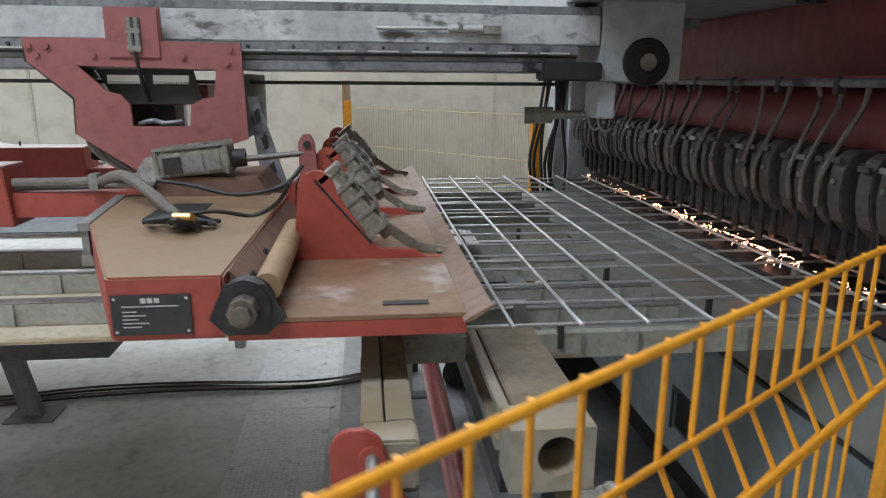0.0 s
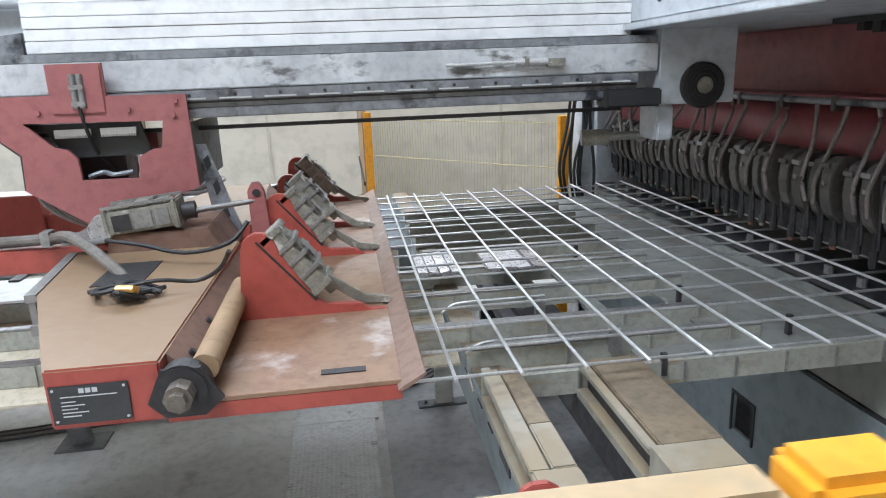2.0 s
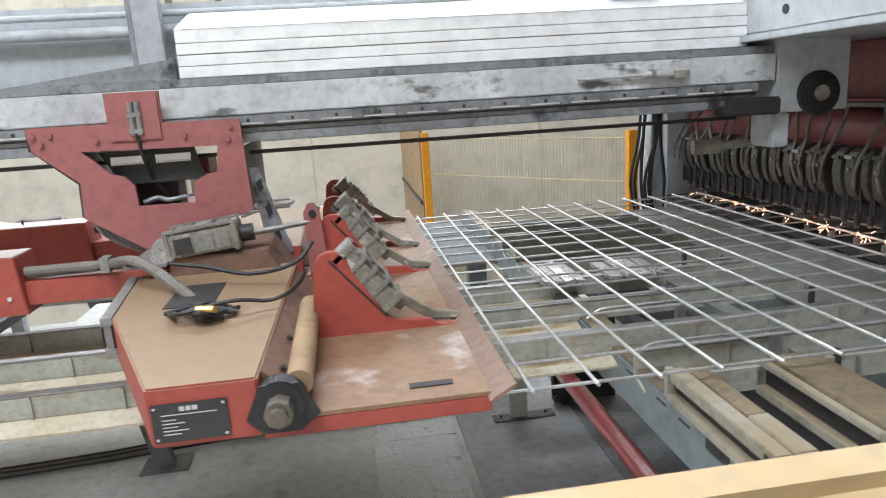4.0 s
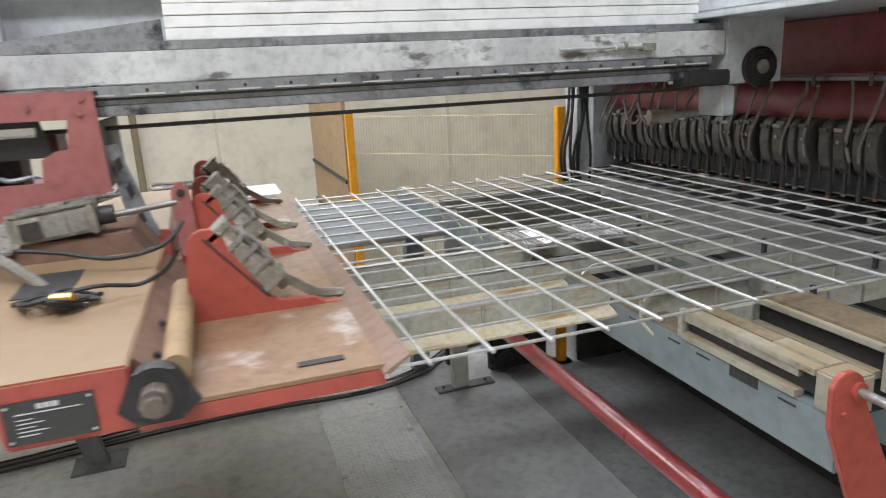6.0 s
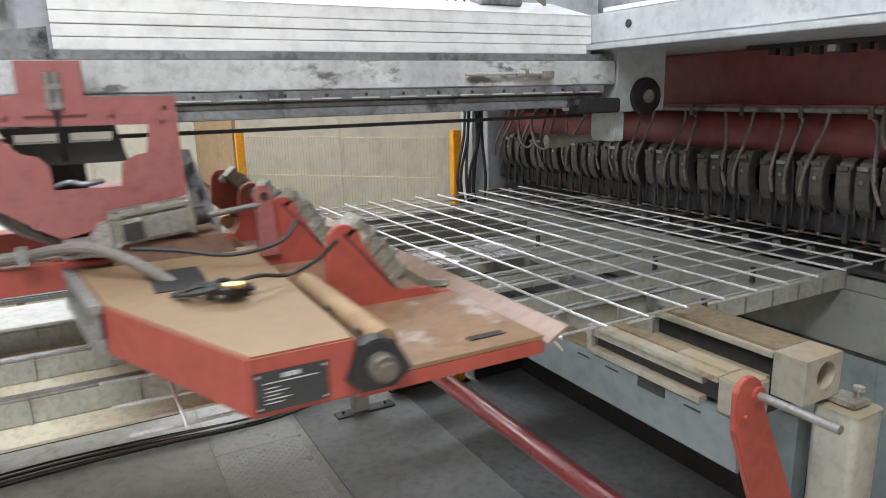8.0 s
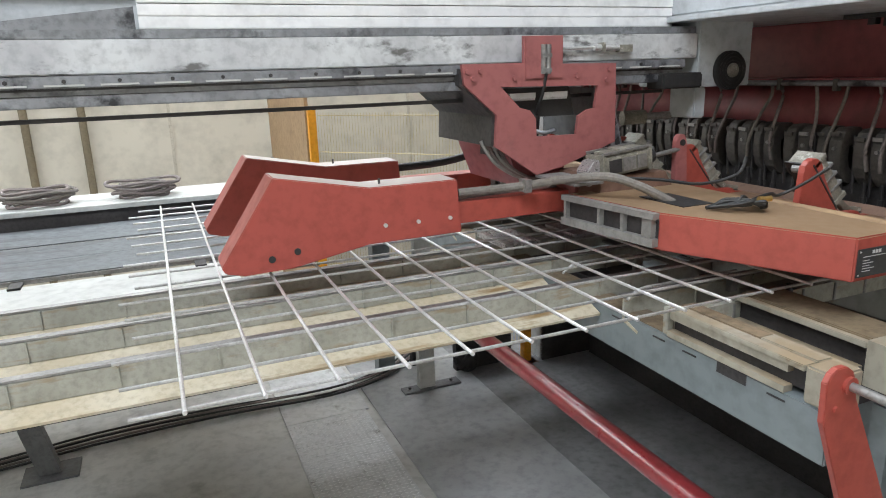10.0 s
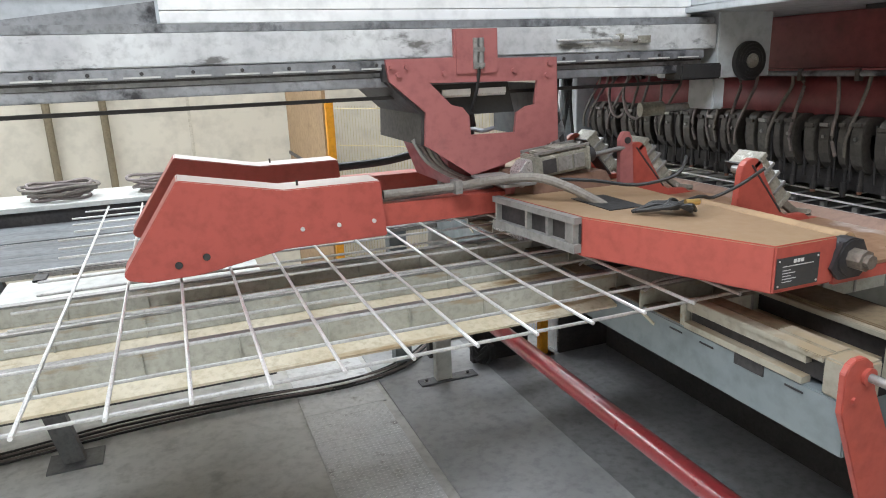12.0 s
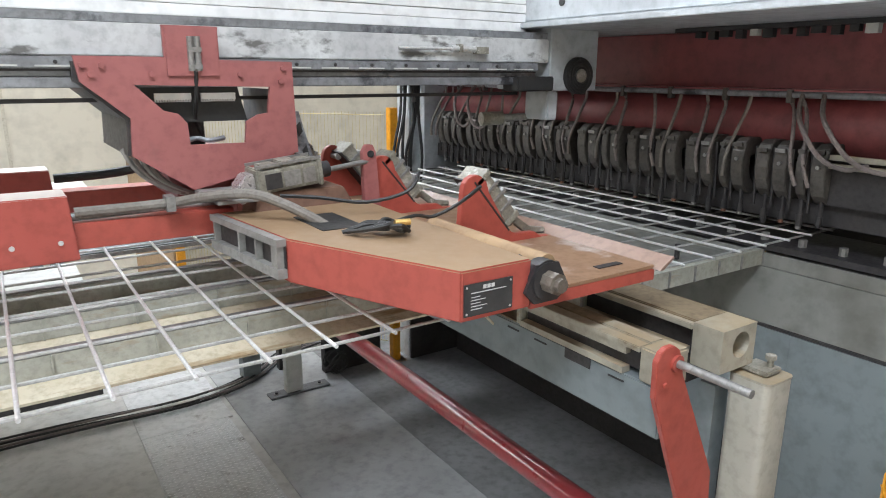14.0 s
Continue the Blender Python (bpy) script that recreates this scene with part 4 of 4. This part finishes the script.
for s in (1, -1):
    nose = bmesh.new()
    prism(nose, [(0.235, my(0.0, s)), (0.46, my(0.0, s)), (0.48, my(1.03, s)), (-0.055, my(1.03, s)), (0.003, my(0.55, s))], 1.455, 1.588, "z")
    arm("cross_box", nose, M_REDD, car, "red box arm with a brown dusty top", bevel=0.004)
    for z0, z1, off, mt, nm in ((1.566, 1.5875, 0.030, M_RAILG, "rail_flange"), (1.468, 1.498, 0.030, M_RAILG, "rail_flange"), (1.498, 1.566, 0.004, M_DARK, "rail_web")):
        nl = bmesh.new()
        prism(nl, [(0.001, my(0.552, s)), (-0.057, my(1.03, s)), (-0.057 - off, my(1.03, s)), (0.001 - off, my(0.548, s))], z0, z1, "z")
        arm(nm, nl, mt, car)
    for f in (0.02, 0.30, 0.55, 0.95):
        x, y = 0.001 - 0.058 * f, 0.55 + 0.48 * f
        arm("rail_rib", ybox(x - 0.026, x - 0.005, y, y + (0.05 if f < 0.1 else 0.014), 1.4985, 1.5655, s), M_RAILG, car)
    arm("table_plate", ybox(0.482, 0.955, 0.0, 1.14, 1.484, 1.494, s), M_TABLE, car, "brown dusty table plate with bright patches for wear and painted highlights", bevel=0.001)
    arm("table_edge", ybox(0.462, 0.955, 0.0, 0.012, 1.448, 1.483, s), M_RED, car)
    arm("lip_plate", PR([(0.945, 1.484), (0.957, 1.494), (1.004, 1.520), (1.008, 1.515), (0.960, 1.483)], *sorted((my(-0.03, s), my(1.164, s)))), M_LIP, car)
    arm("table_slot", ybox(0.78, 0.88, 0.06, 0.085, 1.4945, 1.497, s), M_DARK, car)
    arm("side_slope", PR([(0.462, 1.584), (0.545, 1.508), (0.545, 1.500), (0.462, 1.500)], *sorted((my(0.05, s), my(1.0, s)))), M_BROWN, car)
    for q in (0.10, 0.30):
        arm("slope_bolt", R(((0.50, my(q, s), 1.558), (0.508, my(q, s), 1.566), 0.008), seg=6), M_DARK, car)
    arm("roller", R(((0.542, my(0.03, s), 1.552), (0.542, my(0.60, s), 1.552), 0.030), seg=18), M_WOOD, car, smooth=True)
    arm("bearing", R(((0.503, my(0.03, s), 1.525), (0.503, my(-0.02, s), 1.525), 0.056), seg=20), M_DARK, car, bevel=0.004)
    arm("bearing_flange", PR([(0.430, 1.50), (0.463, 1.572), (0.543, 1.572), (0.583, 1.50), (0.543, 1.465), (0.463, 1.465)], *sorted((my(-0.004, s), my(-0.014, s)))), M_DARK, car)
    arm("shaft_nut", R(((0.503, my(-0.02, s), 1.525), (0.503, my(-0.06, s), 1.525), 0.030), ((0.503, my(-0.06, s), 1.525), (0.503, my(-0.075, s), 1.525), 0.02), seg=8), M_NUT, car)
    for y in (0.40, 0.98):
        yy = my(y, s)
        hump = [(0.53 + 0.046 * math.cos(radians(a)), 1.712 + 0.046 * math.sin(radians(a))) for a in (25, 50, 75, 100, 125, 150, 180)]
        gr = tab("gripper_bracket", PR([(0.44, 1.50), (0.862, 1.50), (0.862, 1.530), (0.80, 1.534), (0.775, 1.552), (0.690, 1.556), (0.664, 1.572), (0.582, 1.70)] + hump + [(0.474, 1.60), (0.455, 1.57), (0.44, 1.565)], *sorted((yy - 0.050 * s, yy - 0.024 * s))), M_RED, car, "red gripper bracket plate", bevel=0.002)
        m_ = pose(0.622, yy + 0.006 * s, 1.672, 0, 50, 0)
        cl = bmesh.new()
        box(cl, -0.100, 0.090, -0.052, 0.052, -0.026, 0.026, m_)
        box(cl, -0.070, 0.060, -0.030, 0.030, 0.026, 0.036, m_)
        tab("clamp_cylinder", cl, M_CLAMP, gr, "grimy cast clamp cylinder", bevel=0.003)
        for nm, u0, u1, w, z0, z1 in (("clamp_cap", -0.105, -0.088, 0.056, -0.030, 0.032), ("clamp_cap", 0.076, 0.096, 0.056, -0.030, 0.032), ("clamp_band", -0.055, -0.043, 0.0555, -0.020, 0.041), ("clamp_band", -0.015, -0.003, 0.0555, -0.020, 0.041), ("clamp_band", 0.030, 0.042, 0.0555, -0.020, 0.041)):
            cp = bmesh.new()
            box(cp, u0, u1, -w, w, z0, z1, m_)
            tab(nm, cp, M_CLAMP if nm == "clamp_cap" else M_STEELD, gr, bevel=0.002)
        ba = bmesh.new()
        box(ba, -0.112, 0.104, -0.058, 0.058, -0.036, -0.0305, m_)
        tab("clamp_base", ba, M_DARK, gr)
        lab = bmesh.new()
        box(lab, -0.030, 0.022, -0.026, 0.026, 0.0415, 0.0425, m_)
        tab("clamp_label", lab, M_STEELD, gr, "worn bright cover plate")
        nk = bmesh.new()
        box(nk, 0.097, 0.125, -0.026, 0.026, -0.006, 0.026, m_)
        tab("clamp_neck", nk, M_CLAMP, gr, bevel=0.003)
        for u in (-0.094, 0.086):
            for w in (-0.034, 0.034):
                sc = bmesh.new()
                box(sc, u - 0.006, u + 0.006, w - 0.006, w + 0.006, 0.0322, 0.0355, m_)
                tab("clamp_screw", sc, M_STEELD, gr)
        lv = yy + 0.004 * s
        tab("clamp_lever", PR([(0.686, 1.602), (0.704, 1.618), (0.790, 1.560), (0.858, 1.548), (0.858, 1.533), (0.775, 1.538)], lv - 0.010, lv + 0.010), M_CLAMP, gr, bevel=0.002)
        tab("jaw_tip", PR([(0.835, 1.532), (0.870, 1.536), (0.874, 1.506), (0.845, 1.506)], lv - 0.018, lv + 0.018), M_DARK, gr)
        tab("jaw_plate", ybox(0.66, 0.83, y - 0.055, y - 0.024, 1.5025, 1.512, s), M_DARK, gr)
        tab("wear_pad", ybox(0.66, 0.845, y + 0.024, y + 0.075, 1.5025, 1.508, s), M_SILVER, gr, "bright worn pad beside the gripper")
        tab("pivot_bolt", R(((0.53, yy - 0.03, 1.715), (0.53, yy + 0.03, 1.715), 0.014), seg=10), M_STEELD, gr)
    # cover box and its link arm
    cb_ = [(-1.355, 1.525), (-1.18, 1.785), (-0.88, 1.728), (-0.575, 1.728), (-0.562, 1.545), (-0.89, 1.542), (-1.14, 1.497), (-1.29, 1.493), (-1.345, 1.507)]
    y0, y1 = sorted((my(0.80, s), my(0.94, s)))
    part("cover_box", PR(cb_, y0, y1), M_REDL, car, "red sheet cover box with a pale dusty top", bevel=0.003)
    part("link_arm", ybox(-0.566, -0.10, 0.82, 0.92, 1.57, 1.645, s), M_RED, car, bevel=0.002)
    part("flange", ybox(-0.12, -0.10, 0.78, 0.96, 1.555, 1.665, s), M_REDP, car)
    for x in (-0.835, -0.72, -0.605):
        part("bolt", R(((x, my(0.80, s), 1.60), (x, my(0.793, s), 1.60), 0.007), seg=8), M_STEEL, car)
    for x, z in ((-1.205, 1.535), (-1.125, 1.55)):
        part("bolt_hole", R(((x, my(0.801, s), z), (x, my(0.797, s), z), 0.011), seg=12), M_BLACK, car)
    part("top_slot", ybox(-0.96, -0.84, 0.85, 0.86, 1.722, 1.726, s), M_BLACK, car)
    part("top_screw", R(((-0.83, my(0.86, s), 1.72), (-0.83, my(0.86, s), 1.745), 0.004), seg=6), M_DARK, car)

plt = arm("name_plate", B((0.241, 0.395, -0.004, -0.0005, 1.468, 1.553)), M_PLATE, car, "black engraved name plate", bevel=0.0008)
for x in (0.249, 0.387):
    for z in (1.476, 1.545):
        arm("screw", R(((x, -0.004, z), (x, -0.0055, z), 0.003), seg=8), M_STEEL, plt)
arm("emblem", B((0.299, 0.309, -0.0052, -0.0042, 1.536, 1.546), (0.312, 0.322, -0.0052, -0.0042, 1.536, 1.546), (0.325, 0.335, -0.0052, -0.0042, 1.536, 1.546)), M_INK, plt)
arm("print_line", B((0.262, 0.372, -0.0052, -0.0042, 1.528, 1.530)), M_INK, plt)
for k, w in enumerate((0.035, 0.05, 0.03, 0.045, 0.028)):
    arm("print_line", B((0.262, 0.262 + w, -0.0052, -0.0042, 1.485 + k * 0.008, 1.487 + k * 0.008)), M_INK, plt)

part("hinge_arm", PR([(0.125, 1.93), (0.155, 1.93), (0.24, 1.64), (0.16, 1.64)], 0.93, 0.945), M_GREASE, car)
for x, z, h in ((0.152, 1.845, 0.05), (0.172, 1.760, 0.055), (0.192, 1.675, 0.05)):
    part("arm_hole", PR([(x, z), (x + 0.014, z + h * 0.35), (x + 0.006, z + h), (x - 0.010, z + h * 0.7)], 0.926, 0.9295), M_BLACK, car)
part("valve_pedestal", PR([(-0.11, 1.62), (0.24, 1.62), (0.185, 1.71), (-0.09, 1.71)], 0.66, 0.93), M_BROWN, car, "dark brown dusty pedestal block", bevel=0.003)
VM = pose(0.0, 0.697, 1.745, 0, -6, 0)
vb = bmesh.new()
box(vb, -0.085, 0.105, -0.05, 0.05, -0.028, 0.040, VM)
box(vb, -0.095, -0.080, -0.055, 0.055, -0.034, 0.047, VM)
box(vb, 0.095, 0.112, -0.055, 0.055, -0.034, 0.047, VM)
mo = part("valve_block", vb, M_CLAMP, car, "grimy cast clamp cylinder block", bevel=0.004)
for u0, u1, h in ((-0.070, -0.020, 0.052), (-0.012, 0.040, 0.056), (0.048, 0.088, 0.052)):
    vc = bmesh.new()
    box(vc, u0, u1, -0.040, 0.040, 0.0405, h, VM)
    part("valve_cap", vc, M_CLAMP, mo, bevel=0.003)
    vf = bmesh.new()
    box(vf, u0, u1, -0.0535, -0.0505, -0.018, 0.028, VM)
    part("valve_window", vf, M_DARK if u0 < -0.05 else M_STEELD, mo)
for w in (-0.046, 0.046):
    vr = bmesh.new()
    box(vr, -0.094, 0.111, w - 0.005, w + 0.005, 0.048, 0.056, VM)
    part("tie_rod", vr, M_STEELD, mo)
vl = bmesh.new()
prism(vl, [(-0.145, -0.052), (-0.096, -0.034), (-0.096, 0.034), (-0.120, 0.034), (-0.150, 0.002)], -0.034, 0.034, "y", VM)
part("valve_foot", vl, M_SILVER, mo, "bright bare metal end lug", bevel=0.003)
part("piston_head", R(((0.112, 0.697, 1.760), (0.150, 0.70, 1.763), 0.026), seg=14), M_DARK, mo, smooth=True)
part("connecting_rod", R(((0.118, 0.70, 1.755), (0.32, 0.745, 1.77), 0.009)), M_STEELD, mo, smooth=True)
part("clevis", PR([(0.30, 1.61), (0.36, 1.61), (0.345, 1.80), (0.333, 1.825), (0.31, 1.825), (0.296, 1.80)], 0.735, 0.76), M_REDP, mo, bevel=0.002)
part("clevis_pin", R(((0.323, 0.73, 1.795), (0.323, 0.765, 1.795), 0.012)), M_BLACK, mo)
arm("opening", B((0.13, 0.27, 0.58, 0.82, 1.5885, 1.591)), M_BLACK, car)
part("thick_hose", TU([(-0.56, 0.83, 1.675), (-0.313, 0.80, 1.682), (-0.235, 0.70, 1.708), (-0.147, 0.56, 1.730), (-0.077, 0.494, 1.705), (-0.017, 0.445, 1.669), (0.026, 0.411, 1.637)], r=0.015, seg=10), M_DHOSE, car, "thick grey dusty hose", smooth=True)
part("hose_clamp", B((-0.325, -0.300, 0.775, 0.825, 1.660, 1.705)), M_STEELD, car)
part("steel_rod", R(((-0.566, 0.85, 1.655), (-0.15, 0.86, 1.66), 0.008)), M_STEELD, car)
part("valve_shelf", B((-0.215, -0.096, 0.64, 0.90, 1.690, 1.700)), M_RAILG, car, "dusty bare steel shelf plate", bevel=0.002)
for k in range(4):
    part("drag_hose", TU([(-0.40 + 0.02 * k, 0.97, 1.83), (-0.36 + 0.02 * k, 0.95, 1.755 - 0.006 * k), (-0.28 + 0.02 * k, 0.945, 1.70 - 0.005 * k), (-0.20 + 0.02 * k, 0.95, 1.672)], r=0.008, seg=6), M_HOSE if k % 2 else M_RAILG, car, smooth=True)
part("far_hose", TU([(-0.56, 1.45, 1.69), (-0.35, 1.44, 1.70), (-0.2, 1.40, 1.74), (-0.16, 1.36, 1.80)], r=0.017, seg=10), M_BLACK, car, smooth=True)
rng = random.Random(11)
for k in range(8):
    arm("hose_tangle", TU([(0.20 + rng.uniform(-0.05, 0.05), 0.50, 1.598), (0.23 + rng.uniform(-0.04, 0.04), 0.45 + rng.uniform(-0.05, 0.05), 1.612 + rng.uniform(0, 0.02)), (0.28, 0.42 + rng.uniform(-0.06, 0.04), 1.612 + rng.uniform(0, 0.02)), (0.30 + rng.uniform(-0.04, 0.06), 0.46 + rng.uniform(-0.06, 0.06), 1.600)], r=0.007, seg=6), M_BLACK, car, smooth=True)
arm("air_hose", TU([(0.25, 0.40, 1.63), (0.36, 0.42, 1.64), (0.45, 0.46, 1.62), (0.52, 0.42, 1.66), (0.56, 0.36, 1.72)], r=0.006, seg=6), M_BLACK, car, smooth=True)
arm("air_hose", TU([(0.10, 0.85, 1.66), (0.22, 0.80, 1.65), (0.36, 0.74, 1.63), (0.50, 0.70, 1.66), (0.56, 0.72, 1.72)], r=0.007, seg=6), M_BLACK, car, smooth=True)
arm("brass_fitting", R(((0.27, 0.385, 1.635), (0.315, 0.375, 1.635), 0.010), ((0.27, 0.41, 1.625), (0.315, 0.40, 1.625), 0.010), seg=10), M_BRASS, car, smooth=True)

# ---- weld sparks ----
spark_sets = []
for k in range(3):
    sp = thing("weld_sparks", "short burst of glowing orange welding sparks", "sparks", "weld sparks")
    rng = random.Random(20 + k)
    for j in range(26):
        y = 2.30 - j * 0.094 + rng.uniform(-0.03, 0.03)
        bm = bmesh.new()
        for q in range(rng.choice((4, 6, 9, 14) if j > 9 else (2, 3, 5))):
            d = Vector((rng.uniform(-1, 0.4), rng.uniform(-1, 1), rng.uniform(-0.8, 0.3))).normalized()
            p = Vector((1.47, y, 1.475)) + d * rng.uniform(0.0, 0.03)
            e = p + d * rng.uniform(0.004, 0.022 if j % 9 else 0.05)
            rod(bm, p, e, 0.0015, 4, 0.0007)
        part("spark", bm, M_SPARK, sp)
    spark_sets.append(sp)


# ---- what moves ----
def steps(pairs):
    return [(t, pose(x, 0, 0)) for t, x in pairs]


CAR = [(0.0, -0.28), (0.12, -0.295), (0.40, -0.412), (0.5, -0.418), (1.0, -0.42), (1.1, -0.43), (1.4, -0.55), (1.5, -0.558), (1.62, -0.57), (1.92, -0.68), (2.0, -0.687),
       (2.5, -0.70), (2.62, -0.712), (2.92, -0.83), (3.0, -0.836), (3.18, -0.85), (3.45, -0.922), (3.6, -0.96), (3.8, -0.98), (4.2, -0.985),
       (4.5, -0.99), (4.8, -1.13), (5.15, -1.135), (5.45, -1.28), (5.8, -1.285), (6.1, -1.425), (6.3, -1.43), (7.0, -1.445), (7.45, -1.455), (7.6, -1.35),
       (7.8, -1.119), (8.0, -0.88), (8.2, -0.664), (8.4, -0.36), (8.6, -0.068), (8.8, 0.22), (9.0, 0.395), (9.2, 0.56), (9.35, 0.59), (9.7, 0.59),
       (9.95, 0.44), (10.45, 0.44), (10.7, 0.29), (11.15, 0.29), (11.3, 0.235), (11.5, 0.145), (12.0, 0.112), (12.12, 0.095), (12.4, 0.005), (12.5, 0.0),
       (12.65, -0.01), (12.95, -0.135), (13.05, -0.145), (13.5, -0.152), (13.65, -0.165), (13.95, -0.28), (14.0, -0.29)]
LEAD = [(t, x + (0.503 if t < 4.6 else 0.515)) for t, x in CAR if t <= 6.3] + [(6.5, -0.915), (9.7, -0.915)] + [(t, x - 1.505) for t, x in CAR if t > 9.7]
BURSTS = (0.0, 0.9, 1.8, 2.4, 3.3, 4.0, 4.9, 5.6, 6.3, 7.1, 10.2, 10.95, 11.8, 12.5, 13.3)


def motions():
    walk(car, steps(CAR))
    walk(grid, steps(LEAD))
    for k, sp in enumerate(spark_sets):
        rows = [(0.0, pose(0, 0, 0) if k == 0 else pose(1.7, 0, -0.6))]
        for t in BURSTS[k::3]:
            for dt, x, z in ((-0.10, 1.7, -0.6), (-0.04, 0, 0), (0.10, 0, -0.02), (0.17, 1.7, -0.6)):
                if 0.0 < t + dt < 14.0:
                    rows.append((t + dt, pose(x, 0, z)))
        rows.append((14.0, pose(1.7, 0, -0.6)))
        walk(sp, rows)


motions()
